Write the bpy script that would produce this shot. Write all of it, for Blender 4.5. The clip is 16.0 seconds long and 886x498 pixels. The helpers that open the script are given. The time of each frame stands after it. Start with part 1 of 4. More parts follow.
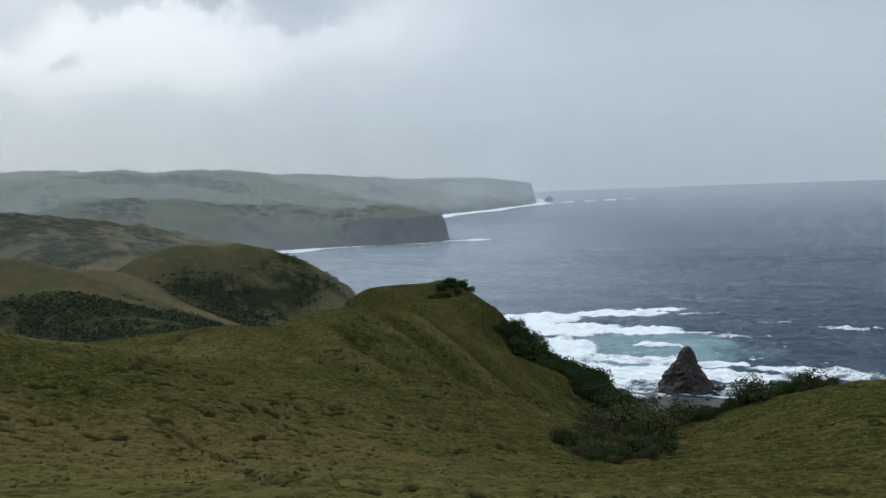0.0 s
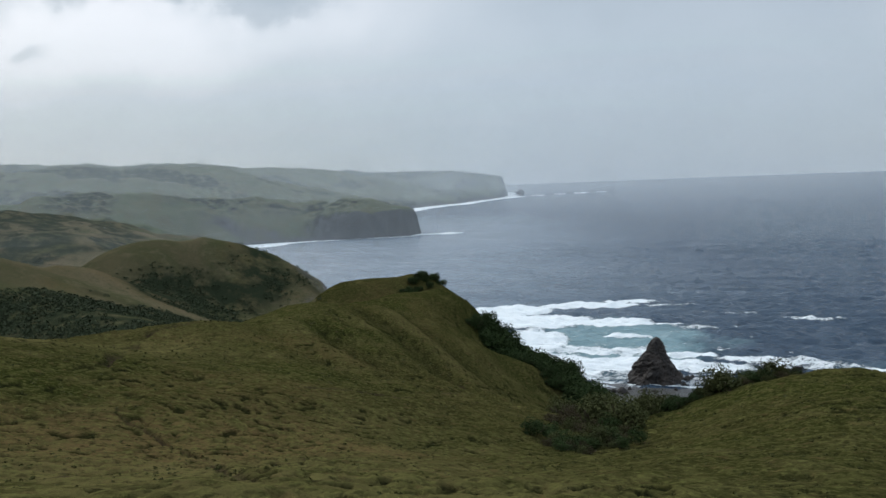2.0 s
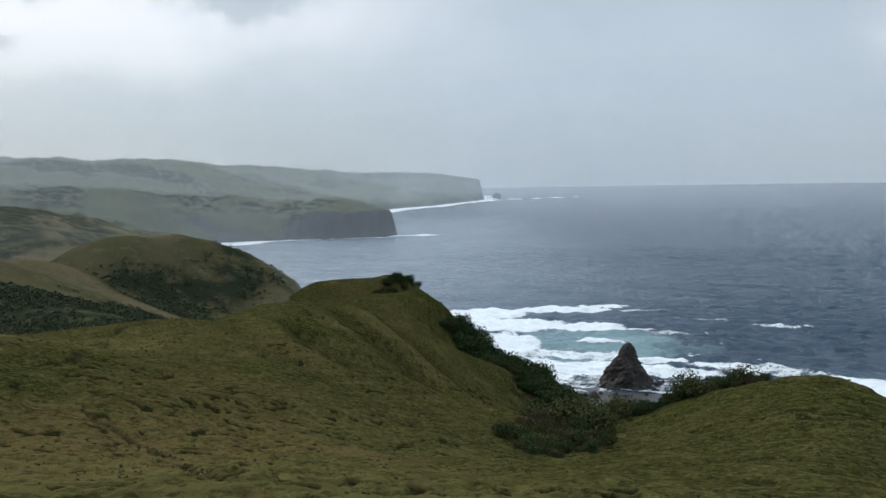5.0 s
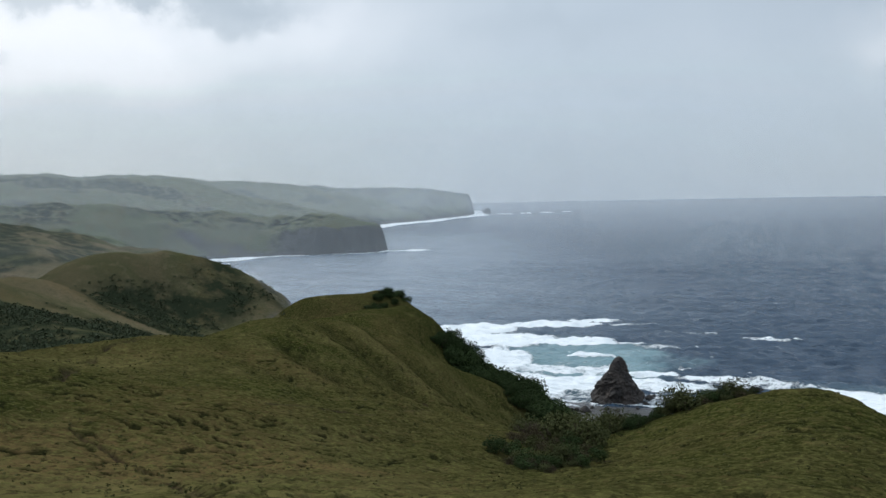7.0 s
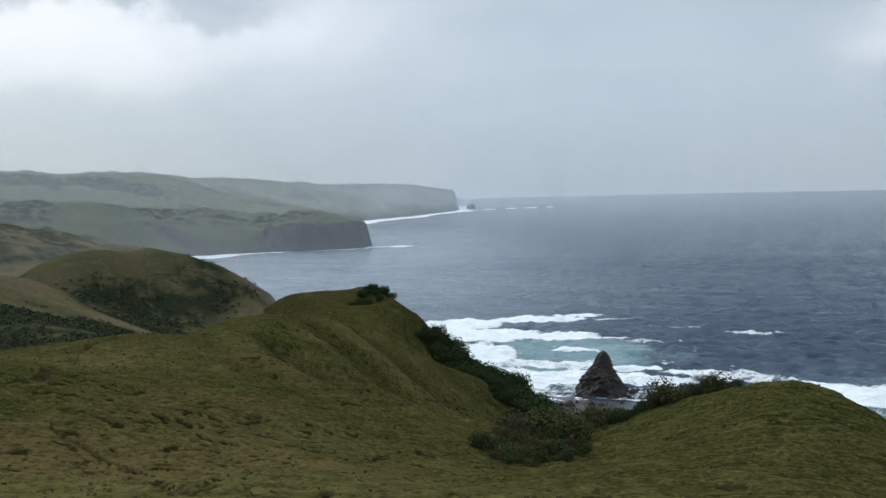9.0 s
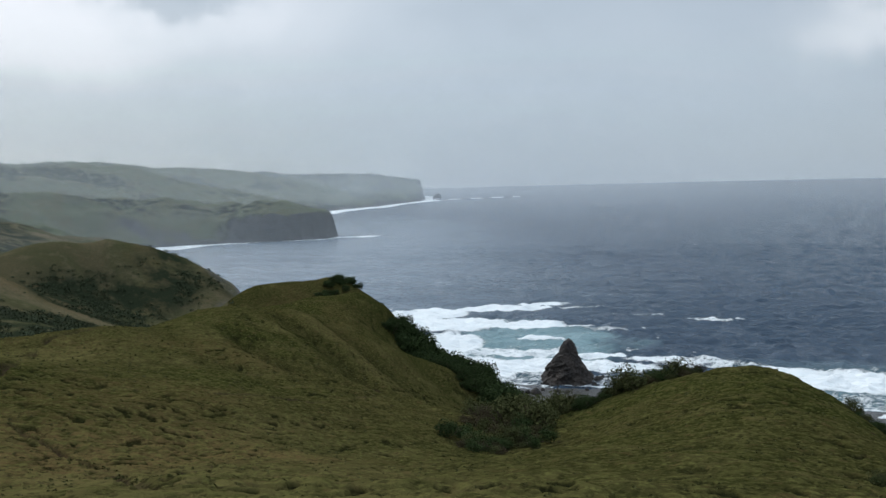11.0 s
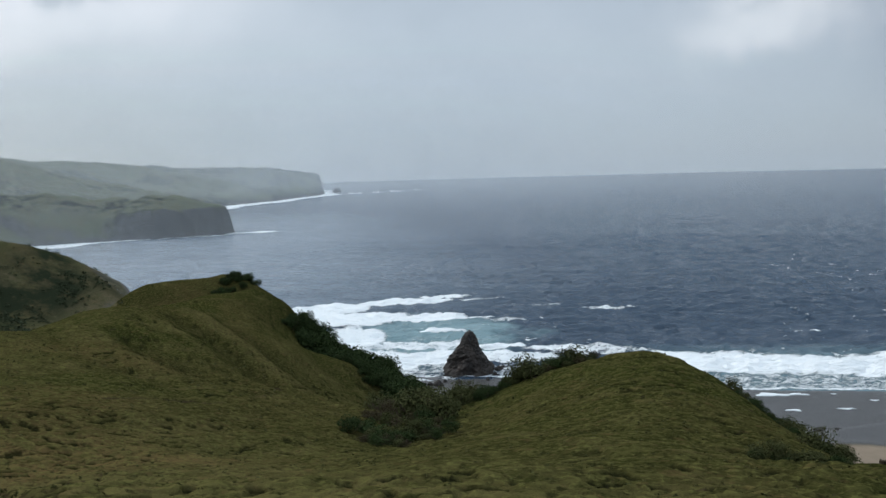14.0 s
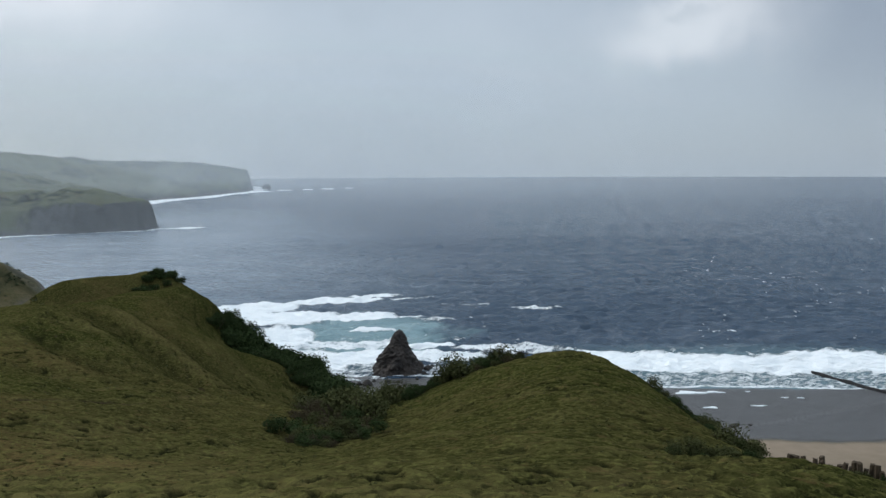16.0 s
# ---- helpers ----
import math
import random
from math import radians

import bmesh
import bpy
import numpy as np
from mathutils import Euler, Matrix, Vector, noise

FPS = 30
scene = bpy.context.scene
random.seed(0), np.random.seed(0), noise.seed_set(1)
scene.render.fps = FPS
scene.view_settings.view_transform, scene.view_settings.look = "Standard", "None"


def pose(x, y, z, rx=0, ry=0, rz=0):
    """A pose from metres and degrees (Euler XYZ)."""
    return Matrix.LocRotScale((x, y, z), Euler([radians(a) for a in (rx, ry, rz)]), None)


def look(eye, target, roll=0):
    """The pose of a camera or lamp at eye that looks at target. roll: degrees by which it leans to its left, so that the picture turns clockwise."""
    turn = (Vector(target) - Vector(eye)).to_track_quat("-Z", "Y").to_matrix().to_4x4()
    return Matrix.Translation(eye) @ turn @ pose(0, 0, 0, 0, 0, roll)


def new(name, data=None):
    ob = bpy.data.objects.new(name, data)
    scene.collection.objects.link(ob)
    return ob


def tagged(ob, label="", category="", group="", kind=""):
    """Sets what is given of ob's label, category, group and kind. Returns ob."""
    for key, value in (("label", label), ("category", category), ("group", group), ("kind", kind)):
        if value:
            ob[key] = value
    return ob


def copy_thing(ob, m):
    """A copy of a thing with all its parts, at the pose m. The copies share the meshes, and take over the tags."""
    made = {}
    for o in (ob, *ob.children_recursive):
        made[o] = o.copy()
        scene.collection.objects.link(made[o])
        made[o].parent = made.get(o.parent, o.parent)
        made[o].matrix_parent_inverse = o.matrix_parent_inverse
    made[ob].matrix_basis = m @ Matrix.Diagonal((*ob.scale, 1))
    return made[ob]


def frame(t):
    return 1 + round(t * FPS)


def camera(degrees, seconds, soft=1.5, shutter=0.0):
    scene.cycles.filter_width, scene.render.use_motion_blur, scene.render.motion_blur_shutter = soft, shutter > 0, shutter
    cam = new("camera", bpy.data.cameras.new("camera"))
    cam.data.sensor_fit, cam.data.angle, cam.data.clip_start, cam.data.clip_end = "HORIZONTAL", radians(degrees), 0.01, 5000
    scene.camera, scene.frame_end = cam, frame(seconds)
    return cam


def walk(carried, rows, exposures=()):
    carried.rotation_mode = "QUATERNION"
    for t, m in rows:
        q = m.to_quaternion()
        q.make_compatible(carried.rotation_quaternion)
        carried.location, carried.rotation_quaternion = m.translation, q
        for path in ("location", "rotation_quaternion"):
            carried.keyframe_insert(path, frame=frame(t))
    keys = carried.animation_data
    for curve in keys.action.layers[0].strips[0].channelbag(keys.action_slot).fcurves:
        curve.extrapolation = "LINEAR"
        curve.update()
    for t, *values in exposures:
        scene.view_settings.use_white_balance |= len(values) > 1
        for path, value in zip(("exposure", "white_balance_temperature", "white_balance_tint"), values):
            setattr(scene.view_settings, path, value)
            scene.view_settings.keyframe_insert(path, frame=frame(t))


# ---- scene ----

cam = camera(61.33, 16.0, soft=1.45)
PATH = [
    (0.0, pose(-0.100, 0.130, 70.000, 85.061, 2.246, -0.170)),
    (0.5, pose(-0.090, 0.119, 70.000, 84.966, 2.361, -0.342)),
    (1.0, pose(-0.080, 0.109, 70.000, 85.027, 2.316, -0.567)),
    (1.5, pose(-0.070, 0.098, 70.000, 84.967, 2.222, -1.208)),
    (2.0, pose(-0.060, 0.087, 70.000, 84.474, 2.344, -2.356)),
    (2.5, pose(-0.050, 0.077, 70.000, 83.487, 2.452, -3.301)),
    (3.0, pose(-0.040, 0.066, 70.000, 83.486, 2.822, -4.047)),
    (3.5, pose(-0.030, 0.056, 70.000, 83.690, 2.545, -4.100)),
    (6.0, pose(0.020, 0.003, 70.000, 85.051, 0.519, -4.108)),
    (6.5, pose(0.030, -0.008, 70.000, 85.192, 1.052, -4.474)),
    (7.0, pose(0.040, -0.019, 70.000, 85.711, 1.240, -4.853)),
    (7.5, pose(0.050, -0.029, 70.000, 87.051, 0.877, -5.684)),
    (8.0, pose(0.060, -0.040, 70.000, 87.089, 1.151, -6.222)),
    (8.5, pose(0.070, -0.051, 70.000, 86.138, 1.473, -5.864)),
    (11.0, pose(0.120, -0.104, 70.000, 84.519, 1.548, -8.645)),
    (11.5, pose(0.130, -0.114, 70.000, 84.516, 1.634, -9.349)),
    (12.0, pose(0.140, -0.125, 70.000, 84.335, 1.669, -10.190)),
    (12.5, pose(0.150, -0.136, 70.000, 83.923, 1.909, -11.561)),
    (13.0, pose(0.160, -0.146, 70.000, 84.252, 1.934, -12.925)),
    (13.5, pose(0.170, -0.157, 70.000, 84.149, 1.742, -14.659)),
    (14.0, pose(0.180, -0.168, 70.000, 83.837, 1.608, -16.271)),
    (14.5, pose(0.190, -0.178, 70.000, 83.720, 1.346, -17.765)),
    (15.0, pose(0.200, -0.189, 70.000, 83.813, 0.807, -19.053)),
    (15.5, pose(0.210, -0.199, 70.000, 83.721, 0.476, -20.236)),
    (16.0, pose(0.220, -0.210, 70.000, 83.711, 0.305, -21.447)),
]
EXPOSURES = [(0.0, 0.0), (3.5, 0.02), (6.0, 0.1), (8.5, 0.1), (11.0, 0.02), (16.0, 0.0)]
walk(cam, PATH, EXPOSURES)

# ---- light: an overcast, rainy sky and a weak, wide sun behind the cloud ----
SUN_ELEVATION, SUN_ROTATION = radians(30), radians(-40)   # rotation: clockwise from +y, seen from above

world = bpy.data.worlds.new("overcast_sky")
scene.world = world
world.use_nodes = True
wt = world.node_tree
wt.nodes.clear()


def wnode(kind, **inputs):
    n = wt.nodes.new(kind)
    for k, v in inputs.items():
        n.inputs[k].default_value = v
    return n


def wmath(op, a, b=None, clamp=False):
    n = wt.nodes.new("ShaderNodeMath")
    n.operation, n.use_clamp = op, clamp
    for i, v in enumerate((a, b)):
        if v is None:
            continue
        if isinstance(v, (int, float)):
            n.inputs[i].default_value = v
        else:
            wt.links.new(v, n.inputs[i])
    return n.outputs[0]


def wmix(fac, a, b):
    n = wt.nodes.new("ShaderNodeMix")
    n.data_type = "RGBA"
    for i, v in ((0, fac), (6, a), (7, b)):
        if isinstance(v, (tuple, float, int)):
            n.inputs[i].default_value = v
        else:
            wt.links.new(v, n.inputs[i])
    return n.outputs[2]


def wramp(value, lo, hi):
    n = wt.nodes.new("ShaderNodeMapRange")
    n.interpolation_type = "SMOOTHSTEP"
    n.inputs[1].default_value, n.inputs[2].default_value = lo, hi
    wt.links.new(value, n.inputs[0])
    return n.outputs[0]


sky = wt.nodes.new("ShaderNodeTexSky")
sky.sky_type, sky.sun_disc = "NISHITA", False
sky.sun_elevation, sky.sun_rotation = SUN_ELEVATION, SUN_ROTATION
coord = wt.nodes.new("ShaderNodeTexCoord")
sep = wt.nodes.new("ShaderNodeSeparateXYZ")
wt.links.new(coord.outputs["Generated"], sep.inputs[0])
up = sep.outputs[2]


def clouds(scale, detail, stretch, w, distortion=0.0):
    m = wt.nodes.new("ShaderNodeMapping")
    m.inputs["Scale"].default_value = (scale, scale, scale * stretch)
    m.inputs["Location"].default_value = (w, w * 0.7, w * 0.3)
    wt.links.new(coord.outputs["Generated"], m.inputs[0])
    n = wnode("ShaderNodeTexNoise", Scale=1.0, Detail=detail, Roughness=0.5, Distortion=distortion)
    wt.links.new(m.outputs[0], n.inputs["Vector"])
    return n.outputs[0]


def lobe(azimuth, elevation, width, tall):
    """A soft opening or bank in the cloud round one direction; 1 in its middle."""
    a, e = radians(azimuth), radians(elevation)
    d = Vector((math.sin(a) * math.cos(e), math.cos(a) * math.cos(e), math.sin(e)))
    side = Vector((math.cos(a), -math.sin(a), 0))
    rise = side.cross(d) * -1 if side.cross(d).z < 0 else side.cross(d)
    parts = []
    for v, size in ((side, width), (rise, tall)):
        dot = wt.nodes.new("ShaderNodeVectorMath")
        dot.operation = "DOT_PRODUCT"
        dot.inputs[1].default_value = v
        wt.links.new(warped, dot.inputs[0])
        q = wmath("SUBTRACT", dot.outputs["Value"], v.dot(d))
        q = wmath("DIVIDE", q, math.sin(radians(size)))
        parts.append(wmath("MULTIPLY", q, q))
    total = wmath("ADD", parts[0], parts[1])
    return wmath("POWER", 2.718, wmath("MULTIPLY", total, -1.0))


# directions, stirred a little so that cloud edges are ragged
stir = wnode("ShaderNodeTexNoise", Scale=7.0, Detail=6.0, Roughness=0.6)
wt.links.new(coord.outputs["Generated"], stir.inputs["Vector"])
half = wt.nodes.new("ShaderNodeVectorMath")
half.operation = "MULTIPLY_ADD"
wt.links.new(stir.outputs["Color"], half.inputs[0])
half.inputs[1].default_value, half.inputs[2].default_value = (0.16,) * 3, (-0.08,) * 3
add = wt.nodes.new("ShaderNodeVectorMath")
add.operation = "ADD"
wt.links.new(coord.outputs["Generated"], add.inputs[0])
wt.links.new(half.outputs[0], add.inputs[1])
warped = add.outputs[0]

BRIGHT, DARK = (0.93, 0.97, 1.04, 1), (0.47, 0.55, 0.63, 1)
PALE, EAST, WEST_RAIN, EAST_RAIN = (0.70, 0.775, 0.835, 1), (0.485, 0.575, 0.675, 1), (0.66, 0.735, 0.79, 1), (0.425, 0.515, 0.60, 1)
broad = wramp(clouds(2.2, 5.0, 2.5, 3.1, 0.4), 0.36, 0.66)
fine = wramp(clouds(6.5, 8.0, 2.2, 7.7, 0.6), 0.30, 0.72)
ragged = wramp(clouds(13.0, 7.0, 1.8, 2.3, 0.8), 0.34, 0.68)
tone = wmath("ADD", wmath("MULTIPLY", broad, 0.45), wmath("MULTIPLY", fine, 0.3))
colour = wmix(tone, EAST, (0.56, 0.645, 0.735, 1))
west = lobe(-30, 5, 32, 60)
colour = wmix(wmath("MULTIPLY", west, 0.85), colour, PALE)
# the bright break in the west, under a ragged dark bank
colour = wmix(wmath("MULTIPLY", wramp(lobe(-22, 10.0, 12.5, 3.2), 0.15, 0.75), 0.85), colour, BRIGHT)
colour = wmix(wmath("MULTIPLY", lobe(-5, 11.5, 7, 3.2), 0.55), colour, BRIGHT)
colour = wmix(wmath("MULTIPLY", wramp(lobe(-33, 12.6, 6.5, 2.4), 0.2, 0.75), 0.6), colour, DARK)
colour = wmix(wmath("MULTIPLY", wramp(lobe(-16, 14.3, 11, 1.7), 0.2, 0.65), wmath("ADD", 0.55, wmath("MULTIPLY", ragged, 0.4))), colour, DARK)
colour = wmix(wmath("MULTIPLY", wramp(lobe(-10.5, 13.0, 4.0, 2.0), 0.25, 0.7), 0.75), colour, DARK)
colour = wmix(wmath("MULTIPLY", wramp(lobe(-25.6, 9.4, 1.1, 0.65), 0.2, 0.7), 0.6), colour, DARK)
colour = wmix(wmath("MULTIPLY", lobe(13, 11.6, 7, 1.2), 0.4), colour, DARK)
colour = wmix(wmath("MULTIPLY", lobe(66, 6, 26, 60), 0.75), colour, (0.33, 0.39, 0.475, 1))
# the lit break in the east and the heavy bank beside it
colour = wmix(wmath("MULTIPLY", wramp(lobe(40.5, 9.4, 6.5, 2.3), 0.05, 0.9), 0.75), colour, (0.86, 0.91, 0.97, 1))
colour = wmix(wmath("MULTIPLY", lobe(39.0, 9.9, 2.6, 0.5), wmath("MULTIPLY", ragged, 0.7)), colour, DARK)
colour = wmix(wmath("MULTIPLY", lobe(53, 9, 7.5, 8), 0.9), colour, (0.32, 0.38, 0.47, 1))
colour = wmix(wmath("MULTIPLY", lobe(37, 13.2, 9, 1.4), 0.6), colour, DARK)
# thicker rain towards the horizon
colour = wmix(wramp(up, 0.125, 0.0), colour, wmix(west, wmix(lobe(66, 6, 22, 60), EAST_RAIN, (0.34, 0.41, 0.50, 1)), WEST_RAIN))
# an overcast sky is brightest overhead
lift = wmath("ADD", 1.0, wmath("MULTIPLY", wramp(up, 0.26, 0.92), 1.35))
tall = wt.nodes.new("ShaderNodeVectorMath")
tall.operation = "SCALE"
wt.links.new(colour, tall.inputs[0])
wt.links.new(lift, tall.inputs["Scale"])
colour = tall.outputs[0]
clear = wnode("ShaderNodeMix")
clear.data_type = "RGBA"
clear.inputs[0].default_value = 0.015
wt.links.new(colour, clear.inputs[6])
wt.links.new(sky.outputs[0], clear.inputs[7])
out = wt.nodes.new("ShaderNodeOutputWorld")
bg = wnode("ShaderNodeBackground", Strength=0.86)
wt.links.new(clear.outputs[2], bg.inputs[0])
wt.links.new(bg.outputs[0], out.inputs[0])

sun = new("sun", bpy.data.lights.new("sun", "SUN"))
sun.data.energy, sun.data.angle, sun.data.color = 1.5, radians(11), (1.0, 0.97, 0.92)
sun.matrix_world = look((0, 0, 0), (-math.sin(SUN_ROTATION) * math.cos(SUN_ELEVATION), -math.cos(SUN_ROTATION) * math.cos(SUN_ELEVATION), -math.sin(SUN_ELEVATION)))

# ---- materials ----
def material(name, roughness=0.9, specular=0.3):
    m = bpy.data.materials.new(name)
    m.use_nodes = True
    b = m.node_tree.nodes["Principled BSDF"]
    b.inputs["Roughness"].default_value = roughness
    b.inputs["Specular IOR Level"].default_value = specular
    return m, m.node_tree, b


def noise_node(nt, scale, detail=4.0, rough=0.55, stretch=(1, 1, 1), distortion=0.0, source="Object"):
    c = nt.nodes.new("ShaderNodeTexCoord")
    m = nt.nodes.new("ShaderNodeMapping")
    m.inputs["Scale"].default_value = stretch
    n = nt.nodes.new("ShaderNodeTexNoise")
    n.inputs["Scale"].default_value, n.inputs["Detail"].default_value = scale, detail
    n.inputs["Roughness"].default_value, n.inputs["Distortion"].default_value = rough, distortion
    nt.links.new(c.outputs[source], m.inputs[0])
    nt.links.new(m.outputs[0], n.inputs["Vector"])
    return n.outputs[0]


def mrange(nt, value, lo, hi, a=0.0, b=1.0):
    n = nt.nodes.new("ShaderNodeMapRange")
    n.interpolation_type = "SMOOTHSTEP"
    for i, v in ((1, lo), (2, hi), (3, a), (4, b)):
        n.inputs[i].default_value = v
    nt.links.new(value, n.inputs[0])
    return n.outputs[0]


def mmath(nt, op, a, b, clamp=False):
    n = nt.nodes.new("ShaderNodeMath")
    n.operation, n.use_clamp = op, clamp
    for i, v in enumerate((a, b)):
        if isinstance(v, (int, float)):
            n.inputs[i].default_value = v
        else:
            nt.links.new(v, n.inputs[i])
    return n.outputs[0]


def mmix(nt, fac, a, b):
    n = nt.nodes.new("ShaderNodeMix")
    n.data_type = "RGBA"
    for i, v in ((0, fac), (6, a), (7, b)):
        if isinstance(v, (int, float)):
            n.inputs[i].default_value = v
        elif isinstance(v, tuple):
            n.inputs[i].default_value = (*v, 1) if len(v) == 3 else v
        else:
            nt.links.new(v, n.inputs[i])
    return n.outputs[2]


def attribute(nt, name):
    n = nt.nodes.new("ShaderNodeAttribute")
    n.attribute_name = name
    return n.outputs["Fac"]


def bump(nt, b, height, strength, distance):
    n = nt.nodes.new("ShaderNodeBump")
    n.inputs["Strength"].default_value, n.inputs["Distance"].default_value = strength, distance
    nt.links.new(height, n.inputs["Height"])
    nt.links.new(n.outputs[0], b.inputs["Normal"])


def turf(name, GRASS_GREEN, GRASS_OLIVE, GRASS_STRAW, GRASS_DARK, GRASS_LIT_TIP, SCRUB_FLOOR, ROCK_DARK, ROCK_PALE):
    """Grazed hill grass: greens and straw in patches and tufts, worn to soil in places, bare rock where attributes say so."""
    m, nt, b = material(name, 1.0, 0.0)
    broad = noise_node(nt, 0.035, 4, 0.55, (1, 1, 1), 0.5)
    mid = noise_node(nt, 0.28, 5, 0.6)
    tuft = noise_node(nt, 2.5, 4, 0.62)
    blade = noise_node(nt, 7, 3, 0.6)
    lump = noise_node(nt, 3.0, 4, 0.62, (1, 1, 1), 0.3)
    c = mmix(nt, mrange(nt, broad, 0.35, 0.66), GRASS_GREEN, GRASS_OLIVE)
    c = mmix(nt, mrange(nt, mid, 0.50, 0.72, 0, 0.30), c, GRASS_STRAW)
    # straw patches; the same mask paints lit ground lighter
    c = mmix(nt, mmath(nt, "MULTIPLY", attribute(nt, "dry"), mrange(nt, noise_node(nt, 0.7, 5, 0.65), 0.32, 0.60, 0.12, 0.6)), c, GRASS_STRAW)
    c = mmix(nt, mmath(nt, "MULTIPLY", attribute(nt, "russet"), mrange(nt, noise_node(nt, 0.9, 4, 0.6), 0.36, 0.60, 0.1, 0.75)), c, GRASS_RUST)
    # straw tips; lump and tussock tops also painted lighter, as if lit
    c = mmix(nt, mrange(nt, lump, 0.50, 0.64, 0, 0.52), c, GRASS_LIT_TIP)
    c = mmix(nt, mmath(nt, "MULTIPLY", attribute(nt, "tussock"), 0.3), c, GRASS_LIT_TIP)
    c = mmix(nt, mrange(nt, noise_node(nt, 1.1, 4, 0.6), 0.56, 0.7, 0, 0.4), c, GRASS_RUST)
    # hollows, pits and grooves darkened: their shade is put into the grass colour
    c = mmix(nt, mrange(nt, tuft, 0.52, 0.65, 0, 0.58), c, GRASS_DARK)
    c = mmix(nt, mmath(nt, "MULTIPLY", attribute(nt, "pit_shade"), 0.9), c, GRASS_DARK)
    c = mmix(nt, mrange(nt, blade, 0.50, 0.75, 0, 0.25), c, GRASS_LIT_TIP)
    soil = mmath(nt, "MULTIPLY", mrange(nt, noise_node(nt, 0.6, 6, 0.65, (1, 1, 1), 1.0), 0.62, 0.70), mrange(nt, noise_node(nt, 0.05, 2, 0.5), 0.45, 0.6))
    soil = mmath(nt, "MAXIMUM", mmath(nt, "MULTIPLY", soil, 0.8), attribute(nt, "soil"))
    c = mmix(nt, soil, c, SOIL)
    scrubby = mmath(nt, "MULTIPLY", attribute(nt, "scrub"), mrange(nt, noise_node(nt, 0.10, 6, 0.65), 0.34, 0.56))
    c = mmix(nt, scrubby, c, SCRUB_FLOOR)
    rocky = attribute(nt, "rock")
    rockc = mmix(nt, noise_node(nt, 0.12, 6, 0.6, (1, 1, 0.4)), ROCK_DARK, ROCK_PALE)
    c = mmix(nt, rocky, c, rockc)
    sandy = attribute(nt, "sand")
    sandc = mmix(nt, noise_node(nt, 0.3, 5, 0.6), (0.19, 0.15, 0.11), (0.28, 0.225, 0.17))
    c = mmix(nt, sandy, c, sandc)
    wet = attribute(nt, "reef")
    reefc = mmix(nt, mrange(nt, noise_node(nt, 0.22, 6, 0.62, (1, 2.4, 1), 0.8), 0.4, 0.7), (0.070, 0.068, 0.066), (0.044, 0.042, 0.039))
    c = mmix(nt, wet, c, reefc)
    nt.links.new(c, b.inputs["Base Color"])
    rough = mmath(nt, "SUBTRACT", 0.95, mmath(nt, "MULTIPLY", wet, 0.60))
    nt.links.new(mmath(nt, "MULTIPLY", wet, 0.3), b.inputs["Specular IOR Level"])
    nt.links.new(rough, b.inputs["Roughness"])
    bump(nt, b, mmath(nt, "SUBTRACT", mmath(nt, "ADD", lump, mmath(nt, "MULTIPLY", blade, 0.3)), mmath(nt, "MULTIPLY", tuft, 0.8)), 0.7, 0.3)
    return m


SOIL = (0.034, 0.024, 0.016)
GRASS_RUST = (0.105, 0.070, 0.030)
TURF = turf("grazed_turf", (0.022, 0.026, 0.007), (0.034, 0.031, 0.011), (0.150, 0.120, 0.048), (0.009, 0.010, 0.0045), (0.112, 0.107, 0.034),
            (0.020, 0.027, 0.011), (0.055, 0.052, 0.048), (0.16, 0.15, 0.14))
# dry brown hill grass, its colours also lightened to imitate haze
HILL_TURF = turf("hazy_dry_hill_turf", (0.050, 0.056, 0.025), (0.078, 0.066, 0.036), (0.185, 0.140, 0.090), (0.040, 0.040, 0.024), (0.108, 0.094, 0.055),
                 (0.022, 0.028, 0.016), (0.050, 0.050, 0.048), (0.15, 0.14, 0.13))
# headland and far coast: distance haze painted in as paler, greyer turf and rock
CAPE_TURF = turf("hazy_cape_turf", (0.078, 0.096, 0.056), (0.100, 0.108, 0.070), (0.140, 0.136, 0.098), (0.058, 0.070, 0.046), (0.120, 0.126, 0.084),
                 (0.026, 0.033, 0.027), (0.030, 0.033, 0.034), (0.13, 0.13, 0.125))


def crest_noise(nt, scale, detail, rough, across, distortion=0.0):
    """Noise drawn out along the wave crests, which lie square to the wind."""
    c = nt.nodes.new("ShaderNodeTexCoord")
    m = nt.nodes.new("ShaderNodeMapping")
    m.vector_type = "TEXTURE"
    m.inputs["Rotation"].default_value = (0, 0, radians(-25))
    m.inputs["Scale"].default_value = (1, 1 / across, 1)
    n = nt.nodes.new("ShaderNodeTexNoise")
    n.inputs["Scale"].default_value, n.inputs["Detail"].default_value = scale, detail
    n.inputs["Roughness"].default_value, n.inputs["Distortion"].default_value = rough, distortion
    nt.links.new(c.outputs["Object"], m.inputs[0])
    nt.links.new(m.outputs[0], n.inputs["Vector"])
    return n.outputs[0]


